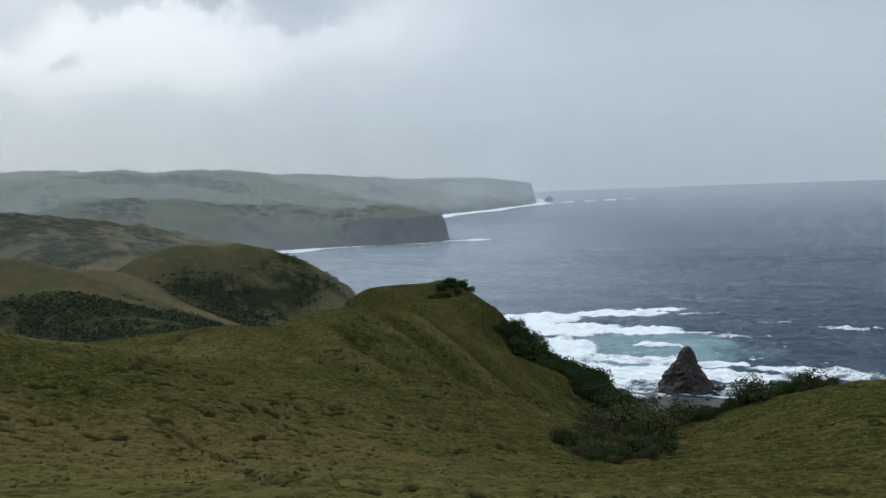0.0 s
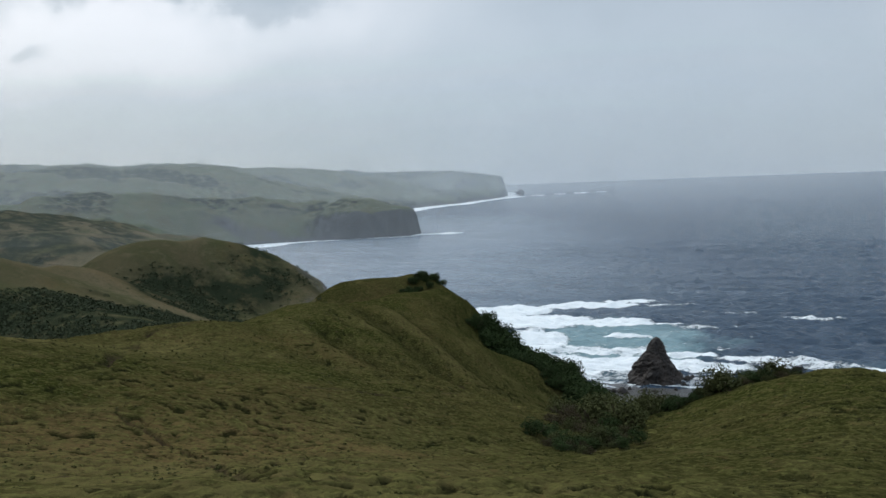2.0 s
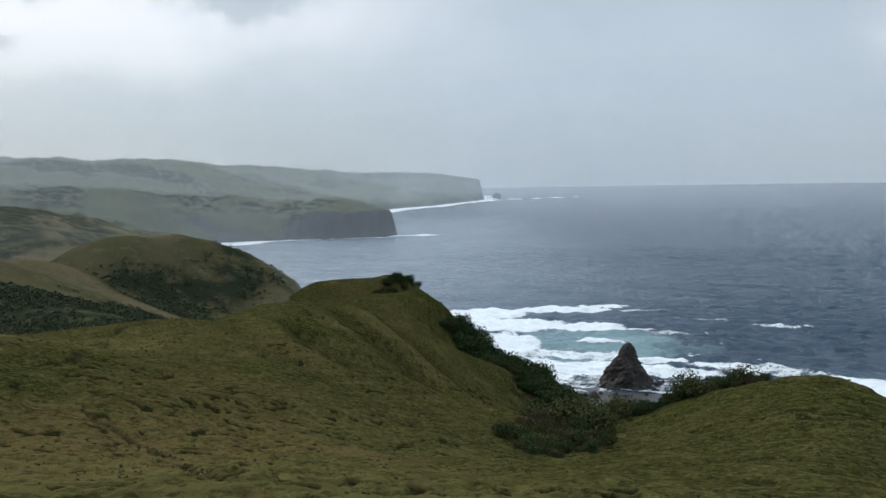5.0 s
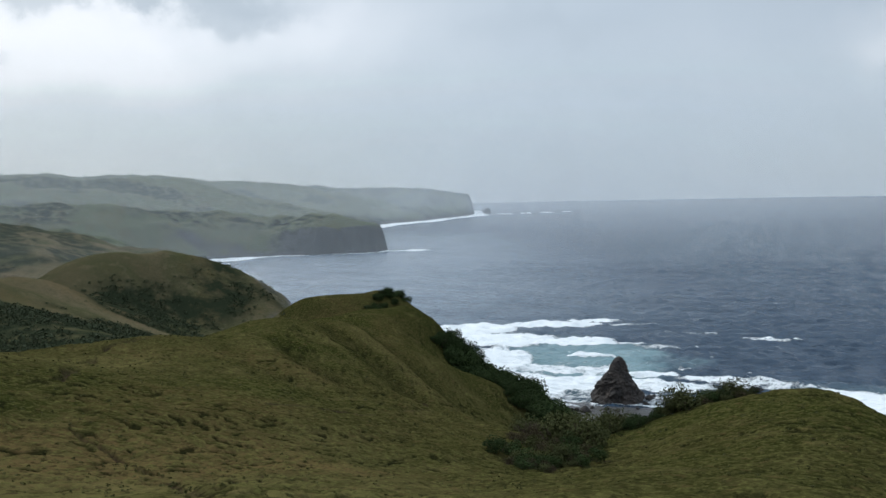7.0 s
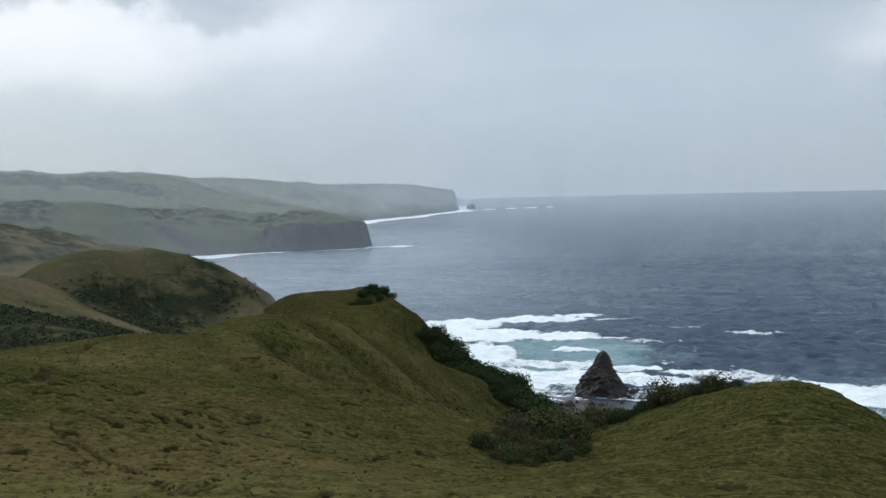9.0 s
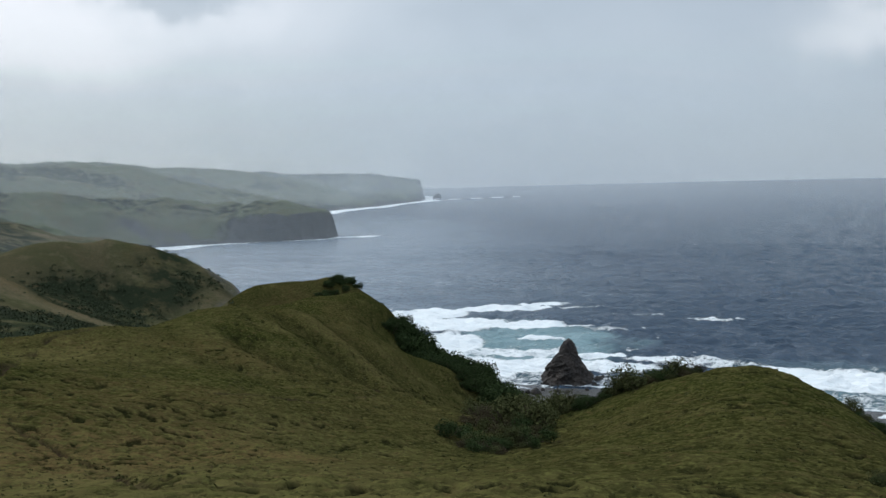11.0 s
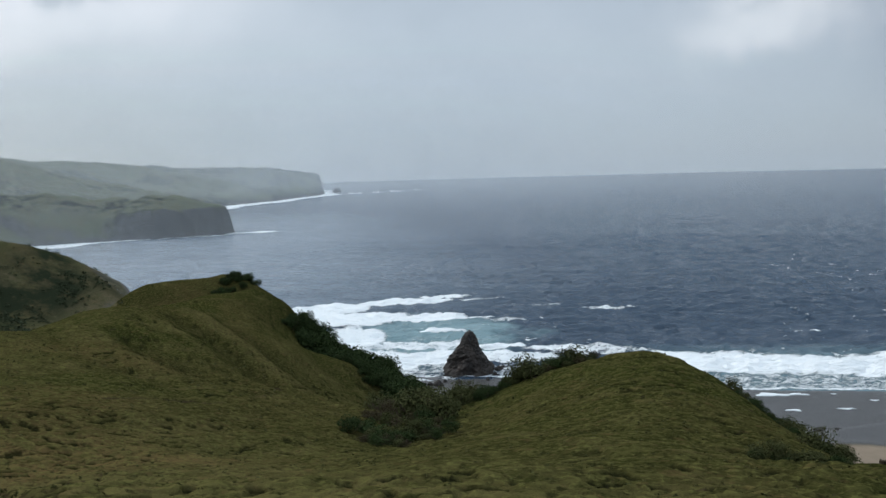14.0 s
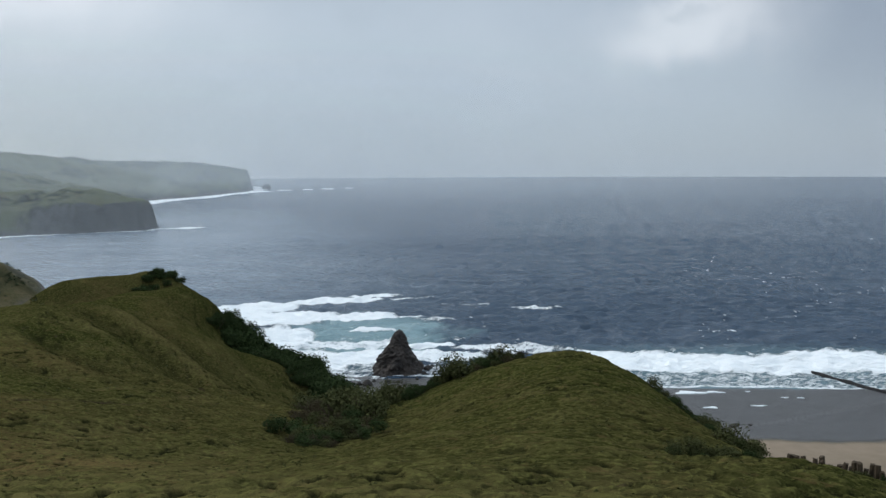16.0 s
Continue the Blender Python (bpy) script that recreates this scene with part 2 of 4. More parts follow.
def seawater():
    m, nt, b = material("seawater", 0.22, 0.5)
    b.inputs["IOR"].default_value = 1.33
    tone = crest_noise(nt, 0.012, 5, 0.6, 3.0)
    deep = mmix(nt, tone, (0.023, 0.047, 0.078), (0.052, 0.082, 0.120))
    shoal = mmix(nt, noise_node(nt, 0.06, 4, 0.6), (0.17, 0.31, 0.33), (0.36, 0.49, 0.51))
    c = mmix(nt, attribute(nt, "shoal"), deep, shoal)
    # pale western bay: the sky's reflection painted into the water colour
    c = mmix(nt, mmath(nt, "MULTIPLY", attribute(nt, "bay_sheen"), mrange(nt, tone, 0.3, 0.7, 0.65, 1.0)), c, (0.205, 0.250, 0.295))
    # foam: breaks up into lace where the amount falls
    f = attribute(nt, "foam")
    lace = noise_node(nt, 0.26, 8, 0.68, (1, 1.7, 1), 1.2)
    lace2 = noise_node(nt, 1.1, 6, 0.7, (1, 1.5, 1), 0.8)
    grain = mmath(nt, "ADD", mmath(nt, "MULTIPLY", lace, 0.7), mmath(nt, "MULTIPLY", lace2, 0.3))
    edge = mmath(nt, "ADD", mmath(nt, "SUBTRACT", f, 0.55), mmath(nt, "MULTIPLY", mmath(nt, "SUBTRACT", grain, 0.5), 3.0))
    foam = mrange(nt, edge, -0.14, 0.24)
    foam = mmath(nt, "MULTIPLY", foam, mrange(nt, f, 0.02, 0.2))
    white = mmix(nt, lace, (0.74, 0.80, 0.82), (0.94, 0.95, 0.95))
    c = mmix(nt, foam, c, white)
    nt.links.new(c, b.inputs["Base Color"])
    nt.links.new(mmath(nt, "ADD", 0.20, mmath(nt, "MULTIPLY", foam, 0.7)), b.inputs["Roughness"])
    ripple = crest_noise(nt, 0.30, 7, 0.66, 2.6, 0.3)
    swell = crest_noise(nt, 0.055, 6, 0.60, 4.0, 0.3)
    relief = mmath(nt, "ADD", ripple, mmath(nt, "MULTIPLY", swell, 3.0))
    bump(nt, b, mmath(nt, "ADD", relief, mmath(nt, "MULTIPLY", foam, 0.5)), 1.0, 1.0)
    return m


SEAWATER = seawater()


def stone(name, dark, pale, scale, wet=0.0):
    m, nt, b = material(name, 0.9 - wet, 0.4)
    a = noise_node(nt, scale, 7, 0.65, (1, 1, 0.6), 0.6)
    d = noise_node(nt, scale * 7, 4, 0.7)
    c = mmix(nt, mrange(nt, a, 0.35, 0.68), dark, pale)
    c = mmix(nt, mrange(nt, d, 0.5, 0.75, 0, 0.6), c, tuple(v * 0.45 for v in dark))
    nt.links.new(c, b.inputs["Base Color"])
    bump(nt, b, mmath(nt, "ADD", a, mmath(nt, "MULTIPLY", d, 0.4)), 1.0, 0.8)
    return m


STACK_ROCK = stone("sea_rock", (0.013, 0.011, 0.010), (0.040, 0.030, 0.024), 0.35, 0.2)
REEF_ROCK = stone("wet_reef_rock", (0.009, 0.009, 0.009), (0.022, 0.021, 0.021), 0.6, 0.0)


def leaf_material(name, dark, pale):
    m, nt, b = material(name, 0.85, 0.04)
    g = nt.nodes.new("ShaderNodeNewGeometry")
    o = nt.nodes.new("ShaderNodeObjectInfo")
    c = mmix(nt, g.outputs["Random Per Island"], dark, pale)
    c = mmix(nt, mmath(nt, "MULTIPLY", o.outputs["Random"], 0.5), c, tuple(v * 0.6 for v in dark))
    nt.links.new(c, b.inputs["Base Color"])
    return m


LEAF_DARK = leaf_material("dark_leaves", (0.016, 0.028, 0.010), (0.048, 0.070, 0.024))
LEAF_OLIVE = leaf_material("olive_leaves", (0.032, 0.038, 0.014), (0.082, 0.086, 0.034))
LEAF_BROWN = leaf_material("dry_leaves", (0.036, 0.030, 0.016), (0.074, 0.058, 0.032))
LEAF_SCRUB = leaf_material("hill_scrub_leaves", (0.034, 0.045, 0.025), (0.066, 0.078, 0.042))
SEDGE = leaf_material("sedge", (0.026, 0.030, 0.010), (0.080, 0.078, 0.027))
FOAM, _nt, _b = material("sea_foam", 0.9, 0.2)
_nt.links.new(mmix(_nt, noise_node(_nt, 1.5, 6), (0.5, 0.55, 0.57), (0.85, 0.87, 0.88)), _b.inputs["Base Color"])
TWIG, _nt, _b = material("grey_twig", 0.9, 0.2)
_nt.links.new(mmix(_nt, noise_node(_nt, 6, 4), (0.030, 0.023, 0.015), (0.075, 0.055, 0.035)), _b.inputs["Base Color"])


def haze_material():
    """Distance haze imitated by see-through sheets: scatters a little light, lets the rest through; thinner at foot and
    top and in streaks.
    """
    m = bpy.data.materials.new("see_through_haze")
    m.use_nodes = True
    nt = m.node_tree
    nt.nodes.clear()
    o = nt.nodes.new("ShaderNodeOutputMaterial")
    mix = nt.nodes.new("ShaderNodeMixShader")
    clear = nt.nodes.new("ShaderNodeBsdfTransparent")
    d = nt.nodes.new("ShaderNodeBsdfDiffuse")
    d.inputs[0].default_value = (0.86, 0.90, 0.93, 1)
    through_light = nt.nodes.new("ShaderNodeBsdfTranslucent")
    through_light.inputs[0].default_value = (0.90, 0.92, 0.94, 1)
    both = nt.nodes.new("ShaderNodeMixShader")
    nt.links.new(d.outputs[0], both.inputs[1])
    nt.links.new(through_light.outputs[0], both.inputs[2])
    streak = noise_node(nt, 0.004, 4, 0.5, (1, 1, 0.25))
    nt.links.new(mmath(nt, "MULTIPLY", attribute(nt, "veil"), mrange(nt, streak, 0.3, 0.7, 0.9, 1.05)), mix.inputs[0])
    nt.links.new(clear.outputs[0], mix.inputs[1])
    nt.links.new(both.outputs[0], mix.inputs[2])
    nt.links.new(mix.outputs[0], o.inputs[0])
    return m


HAZE = haze_material()

# ---- the lie of the land: heights above the sea, in metres ----
rng = np.random.default_rng(7)
LATTICE = rng.random((256, 256))


def value_noise(x, y):
    xi, yi = np.floor(x).astype(int), np.floor(y).astype(int)
    fx, fy = x - xi, y - yi
    fx, fy = fx * fx * fx * (fx * (fx * 6 - 15) + 10), fy * fy * fy * (fy * (fy * 6 - 15) + 10)
    a, b = LATTICE[xi & 255, yi & 255], LATTICE[(xi + 1) & 255, yi & 255]
    c, d = LATTICE[xi & 255, (yi + 1) & 255], LATTICE[(xi + 1) & 255, (yi + 1) & 255]
    return (a + (b - a) * fx) * (1 - fy) + (c + (d - c) * fx) * fy


def fbm(x, y, size, octaves=4, gain=0.5):
    """Noise from -1 to 1 whose largest lumps are `size` metres across."""
    total, amp, norm, s = 0.0, 1.0, 0.0, 1.0 / size
    for k in range(octaves):
        ca, sa = math.cos(k * 1.3), math.sin(k * 1.3)
        total = total + amp * (value_noise((x * ca - y * sa) * s + 17.3 * k, (x * sa + y * ca) * s + 5.1 * k) * 2 - 1)
        norm, amp, s = norm + amp, amp * gain, s * 2.03
    return total / norm


def smooth(a, b, v):
    t = np.clip((v - a) / (b - a), 0, 1)
    return t * t * (3 - 2 * t)


# the near hill: heights along its crests, hollows and edges, fitted to the camera's view
WEST_SPUR = [(-43, 71, 57.5), (-41, 73, 56.2), (-40, 75, 55.2), (-38, 78, 54.6), (-37, 81, 53.6), (-35, 85, 52.0), (-33, 89, 51.5), (-34, 97, 52.1), (-32, 103, 51.4), (-29, 106, 51.2), (-26, 115, 49.1), (-25, 119, 49.0), (-22, 122, 50.1), (-19, 131, 48.4), (-16, 133, 48.1), (-11, 138, 46.8), (-5, 145, 47.1), (0, 148, 46.9), (6, 151, 46.0), (9, 152, 46.1), (11, 152, 43.5)]
SPUR_NOSE = [(13, 149, 39.2), (17, 144, 32.3), (21, 131, 35.5), (23, 122, 31.4), (18, 163, 30.0)]
HOLLOW = [(-6, 46, 53.9), (-15, 58, 54.0), (-3, 72, 49.5), (9, 59, 48.4), (13, 57, 47.7), (18, 80, 42.0), (27, 106, 32.5), (-24, 39, 59.3), (-12, 19, 62.7), (-5, 22, 61.1), (5, 30, 57.3)]
EAST_SPUR = [(11, 13, 62.3), (19, 26, 57.8), (28, 41, 54.3), (36, 55, 51.7), (42, 68, 49.7), (43, 77, 47.4), (44, 87, 42.0), (44, 99, 36.0)]
EAST_EDGE = [(45, 71, 49.5), (44, 62, 49.8), (42, 53, 49.4), (40, 46, 49.5), (38, 41, 50.1), (32, 32, 53.1), (25, 23, 56.7), (25, 22, 57.0), (25, 21, 57.8), (24, 19, 58.4), (24, 18, 59.1), (22, 20, 58.4), (25, 11, 58.0)]
SUMMIT = [(0, 0, 68.3), (0, -15, 69.5), (20, -10, 67), (-20, -5, 70), (-60, 48, 64), (-70, 10, 71), (0, -60, 76), (60, -60, 66), (-60, -60, 78)]
FALLS = [(-72, 120, 40), (-45, 152, 33), (-25, 178, 29), (5, 188, 22), (32, 172, 16), (40, 132, 24), (52, 165, 8), (62, 195, 0), (60, 74, 35), (60, 56, 32), (53, 38, 36), (46, 16, 46), (95, 90, 14), (128, 104, 2), (130, 55, 4), (140, 10, 8), (60, 105, 28), (62, 128, 14), (85, 145, 2), (48, -20, 60)]
SPOTS = np.array(WEST_SPUR + SPUR_NOSE + HOLLOW + EAST_SPUR + EAST_EDGE + SUMMIT + FALLS, float)


def spline_setup(p, c):
    d = np.hypot(p[:, None, 0] - p[None, :, 0], p[:, None, 1] - p[None, :, 1])
    k = np.sqrt(d * d + c * c)
    n = len(p)
    a = np.zeros((n + 3, n + 3))
    a[:n, :n] = k - 0.02 * np.eye(n) * c
    a[:n, n], a[:n, n + 1], a[:n, n + 2] = 1, p[:, 0] / 50, p[:, 1] / 50
    a[n:, :n] = a[:n, n:].T
    return np.linalg.solve(a, np.concatenate([p[:, 2], np.zeros(3)]))


SOFT = 9.0
WEIGHTS = spline_setup(SPOTS, SOFT)


def near_hill(x, y):
    n = len(SPOTS)
    h = WEIGHTS[n] + WEIGHTS[n + 1] * x / 50 + WEIGHTS[n + 2] * y / 50
    for (px, py, _), w in zip(SPOTS, WEIGHTS):
        h = h + w * np.sqrt((x - px) ** 2 + (y - py) ** 2 + SOFT * SOFT)
    r = np.hypot(x, y)
    back = smooth(60, -40, y)
    h = h - (1 - back) * (90 * smooth(185, 260, r + 0.25 * x) + 60 * smooth(90, 160, -x))
    w = back * smooth(110, 230, r)
    return h * (1 - w) + (58 + 14 * fbm(x, y, 150, 3)) * w


# farther hills: crest lines, the steepness of their flanks and the roundness of their tops
CRESTS = [
    (0.80, 4, [(-23, 197, 34.5), (-22, 197, 38.9), (-20, 198, 43.2), (-13, 200, 43.6), (-7, 201, 43.7), (-0, 202, 44.4), (2, 203, 41.5), (4, 203, 37.2), (7, 203, 34.0)]),
    (0.50, 10, [(-190, 215, 57.0), (-133, 226, 50.5), (-132, 236, 45.8), (-128, 247, 41.8), (-124, 258, 42.4), (-119, 267, 39.5)]),
    (0.80, 8, [(-127, 310, 41.5), (-120, 313, 47.5), (-111, 319, 47.2), (-98, 328, 42.8), (-93, 331, 44.8), (-85, 335, 45.5), (-79, 337, 44.1), (-71, 340, 38.8), (-62, 340, 28.4), (-55, 340, 23.8), (-48, 337, 18.9), (-43, 332, 15.8), (-37, 326, 14.7)]),
    (0.45, 9, [(-150, 190, 52.0), (-118, 197, 45.6), (-109, 208, 44.0), (-82, 183, 40.5), (-56, 161, 38.0)]),
    (0.30, 14, [(-247, 457, 33.2), (-239, 462, 38.5), (-225, 466, 44.7), (-215, 471, 34.3), (-208, 477, 29.9), (-186, 496, 31.0), (-173, 491, 32.0)]),
    (0.25, 34, [(-348, 596, 58.0), (-332, 611, 50.0), (-316, 624, 44.0), (-304, 636, 38.0)]),
    (0.42, 22, [(-456, 820, 58.0), (-380, 880, 60.0), (-329, 907, 59.8), (-272, 947, 49.8), (-223, 980, 47.6), (-166, 994, 46.0), (-135, 984, 38.6), (-104, 969, 33.0), (-88, 962, 35.5), (-70, 959, 50.7), (-59, 953, 34.7), (-33, 947, 31.0), (-10, 935, 31.0)]),
    (0.28, 40, [(-900, 1150, 106.0), (-744, 1279, 100.6), (-709, 1311, 94.6), (-665, 1322, 113.7), (-636, 1391, 109.7), (-610, 1414, 112.7), (-569, 1431, 102.8), (-532, 1509, 105.0), (-476, 1548, 100.3), (-448, 1572, 113.6), (-406, 1589, 86.1), (-315, 1609, 65.8), (-256, 1615, 60.8), (-198, 1628, 30.5)]),
    (0.25, 50, [(-1500, 1900, 150.0), (-779, 2164, 132.3), (-617, 2257, 135.3), (-564, 2281, 117.6), (-463, 2375, 114.9), (-262, 2496, 107.0), (-116, 2592, 78.4), (41, 2690, 89.6), (203, 2692, 88.2), (262, 2722, 49.7), (291, 2725, 28.1)]),
]


def densify(points, n=36):
    p = np.array(points, float)
    s = np.concatenate([[0], np.cumsum(np.hypot(*np.diff(p[:, :2], axis=0).T))])
    t = np.linspace(0, s[-1], n)
    q = np.stack([np.interp(t, s, p[:, i]) for i in range(3)], 1)
    for _ in range(2):
        q[1:-1] = (q[:-2] + 2 * q[1:-1] + q[2:]) / 4
    return q


CREST_LINES = [(k, w, densify(p)) for k, w, p in CRESTS]
COAST_Y = [150, 200, 240, 300, 345, 420, 600, 760, 843, 880, 898, 912, 935, 1000, 1200, 1500, 1709, 1888, 2276, 2500, 2800, 3400, 4900]
COAST_X = [42, 36, 14, -8, -22, -80, -150, -200, -182, -140, -66, -8, 4, -4, -60, -60, -9, 98, 282, 318, 330, 150, -400]


def shore_line(x, y):
    """How far seaward a place lies in front of the beach's bearing."""
    return 0.40 * x + 0.917 * y


def tussock(x, y):
    return fbm(x, y, 0.62, 3, 0.6)


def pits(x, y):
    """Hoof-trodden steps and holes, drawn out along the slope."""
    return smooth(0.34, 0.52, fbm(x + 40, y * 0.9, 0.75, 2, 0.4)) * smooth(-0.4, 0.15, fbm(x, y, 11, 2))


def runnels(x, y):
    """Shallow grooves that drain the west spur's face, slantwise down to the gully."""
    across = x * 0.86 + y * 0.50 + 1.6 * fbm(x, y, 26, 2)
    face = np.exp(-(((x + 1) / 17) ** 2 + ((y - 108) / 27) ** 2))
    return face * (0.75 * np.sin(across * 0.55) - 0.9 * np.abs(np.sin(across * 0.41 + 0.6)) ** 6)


def spurs(x, y):
    """Branching spurs that run down the farther hills: 1 on their crests, falling away to both sides."""
    return 1 - 2.2 * np.abs(fbm(x, y, 95, 4, 0.55))


def land(x, y):
    r = np.hypot(x, y)
    terms = [near_hill(x, y) + 0.0]
    far = np.full_like(x, -50.0)
    for k, w, line in CREST_LINES:
        reach = line[:, 2].max() / k + w * 3
        box = (x > line[:, 0].min() - reach) & (x < line[:, 0].max() + reach) & (y > line[:, 1].min() - reach) & (y < line[:, 1].max() + reach)
        if not box.any():
            continue
        h = np.full(box.sum(), -50.0)
        xb, yb = x[box], y[box]
        for px, py, pz in line:
            d2 = (xb - px) ** 2 + (yb - py) ** 2
            np.maximum(h, pz - k * (np.sqrt(d2 + w * w) - w), out=h)
        far[box] = np.logaddexp(far[box] / 2.5, h / 2.5) * 2.5
    xc = np.interp(y, COAST_Y, COAST_X) + 9 * fbm(x, y, 60, 3) * smooth(200, 400, y)
    inland = np.clip(xc - x, 0, None)
    floor = 30 * (1 - np.exp(-inland / 110)) + 12 * fbm(x, y, 160, 3) * smooth(20, 160, inland)
    far = np.logaddexp(far / 3, floor / 3) * 3
    rough = smooth(180, 400, r)
    far = far + 7 * fbm(x, y, 150, 4) * smooth(1150, 1500, r) + rough * (4.5 * fbm(x, y, 90, 5, 0.55) * smooth(200, 700, r) + 2.6 * fbm(x, y, 38, 4))
    gullies = spurs(x, y)
    far = far + gullies * (3.6 * smooth(215, 300, r) + 5.0 * smooth(600, 1000, r))
    cliff = smooth(-4, 22 - 12 * smooth(860, 890, y) * smooth(-60, -20, x) + 110 * smooth(-60, -130, x) * smooth(780, 840, y) * smooth(1100, 1000, y), xc - x + 6 * fbm(x, y, 22, 4))
    far = np.where(y > 150, -6 + (far + 6) * cliff, far - 40 * smooth(40, -60, y))
    terms.append(far)
    s = shore_line(x, y)
    s = s - 11 * smooth(25, 5, 0.917 * x - 0.40 * y)
    beach = np.interp(s, [150, 186, 190, 231, 238, 260], [3.4, 0.35, 0.22, 0.16, -0.6, -5])
    beach = beach + 0.10 * fbm(x, y, 9, 4) * smooth(186, 196, s) - 30 * smooth(50, 20, x)
    terms.append(beach)
    h = terms[0]
    for t in terms[1:]:
        h = np.logaddexp(h / 0.9, t / 0.9) * 0.9
    # runnels down the west spur's face
    h = h + 0.95 * runnels(x, y)
    # undulations, sheep-track terraces and tussocks
    turfy = smooth(3, 8, h) * smooth(420, 200, r)
    h = h + turfy * (0.6 * fbm(x, y, 17, 3) + 0.34 * fbm(x, y, 4.2, 3))
    close = turfy * smooth(190, 90, r)
    h = h + close * (0.13 * np.clip(tussock(x, y) + 0.12, -0.25, 0.6) * (0.5 + 0.9 * smooth(-0.3, 0.4, fbm(x, y, 9, 2))) - 0.14 * pits(x, y))
    return h


def height(x, y):
    return float(land(np.array([float(x)]), np.array([float(y)]))[0])


def polar_sheet(azimuths, radii):
    a = np.radians(azimuths)
    x = radii[:, None] * np.sin(a)[None, :]
    y = radii[:, None] * np.cos(a)[None, :]
    return x.ravel(), y.ravel()


def sheet_mesh(name, x, y, z, rows, cols, keep, attributes, mat):
    """A mesh from a grid of heights, without the quads that `keep` drops."""
    idx = np.arange(rows * cols).reshape(rows, cols)
    q = np.stack([idx[:-1, :-1], idx[:-1, 1:], idx[1:, 1:], idx[1:, :-1]], -1).reshape(-1, 4)
    q = q[keep(q)]
    used = np.unique(q)
    back = np.full(rows * cols, -1)
    back[used] = np.arange(len(used))
    q = back[q][:, ::-1]
    me = bpy.data.meshes.new(name)
    me.vertices.add(len(used))
    me.vertices.foreach_set("co", np.stack([x[used], y[used], z[used]], 1).astype(np.float32).ravel())
    me.loops.add(q.size)
    me.loops.foreach_set("vertex_index", q.astype(np.int32).ravel())
    me.polygons.add(len(q))
    me.polygons.foreach_set("loop_start", np.arange(0, q.size, 4, dtype=np.int32))
    me.polygons.foreach_set("loop_total", np.full(len(q), 4, dtype=np.int32))
    me.polygons.foreach_set("use_smooth", np.ones(len(q), dtype=bool))
    for key, values in attributes.items():
        me.attributes.new(key, "FLOAT", "POINT").data.foreach_set("value", values[used].astype(np.float32))
    me.update(calc_edges=True)
    me.materials.append(mat)
    return new(name, me)


AZ = np.concatenate([np.arange(-180, -40, 4.0), np.arange(-40, 58, 0.115), np.arange(60, 181, 4.0)])
RADII = np.concatenate([[0.05], np.geomspace(1, 11, 16), np.geomspace(11.2, 85, 480), np.geomspace(86, 300, 160), np.geomspace(302, 760, 130), np.arange(763, 1060, 3.4), np.geomspace(1064, 4850, 170)])
LX, LY = polar_sheet(AZ, RADII)
LZ = land(LX, LY)
grid = LZ.reshape(len(RADII), len(AZ))
gy, gx = np.gradient(grid, axis=0), np.gradient(grid, axis=1)
run_r = np.gradient(RADII)[:, None]
run_a = np.maximum(RADII[:, None] * np.gradient(np.radians(AZ))[None, :], 0.02)
steep = np.hypot(gy / run_r, gx / run_a).ravel()
LR = np.hypot(LX, LY)
LS = shore_line(LX, LY) - 11 * smooth(25, 5, 0.917 * LX - 0.40 * LY)
low = smooth(4.5, 1.2, LZ)
reef = smooth(183.5, 186.5, LS + 3 * fbm(LX, LY, 12, 3)) * low * (LX > 25)
sand = low * (1 - reef) * (LX > 25)
rock = np.maximum(smooth(1.0, 1.7, steep + 0.5 * fbm(LX, LY, 25, 4) + 0.5 * smooth(-75, -30, LX)) * (LR > 280), smooth(7, 2, LZ) * (1 - np.maximum(reef, sand)) * (LR > 120))
# scrub on lee flanks of the farther hills
folds = smooth(41, 30, LZ + 17 * fbm(LX, LY, 40, 5, 0.6)) * smooth(460, 380, LR) * smooth(8, 14, LZ) * smooth(0.80, 0.40, spurs(LX, LY))
patches = smooth(0.06, 0.26, fbm(LX, LY, 95, 4) + 0.25 * smooth(0.2, 0.5, steep) - 0.05 + 0.22 * smooth(-170, -300, LX) * smooth(960, 820, LR)) * smooth(380, 460, LR)
fold_near = smooth(47, 41, LZ + 4 * fbm(LX, LY, 20, 3)) * (LX < -28) * smooth(245, 225, LR)
scrub = np.maximum.reduce([folds, patches, fold_near]) * smooth(142, 165, LR - 0.3 * LX)
scrub *= 1 - smooth(1.3, 0.9, np.hypot((LX + 8) / 24, (LY - 203) / 15))
# worn cattle tracks
soil = np.zeros_like(LX)


def track(points, width):
    line = densify([(px, py, 0) for px, py in points], 60)
    d = np.full_like(LX, 99.0)
    box = (LX > line[:, 0].min() - 5) & (LX < line[:, 0].max() + 5) & (LY > line[:, 1].min() - 5) & (LY < line[:, 1].max() + 5)
    db = d[box]
    for px, py, _ in line:
        np.minimum(db, np.hypot(LX[box] - px, LY[box] - py), out=db)
    d[box] = db
    w = width * (1 + 0.6 * fbm(LX, LY, 5, 3))
    return smooth(1.0, 0.45, d / np.maximum(w, 0.05))


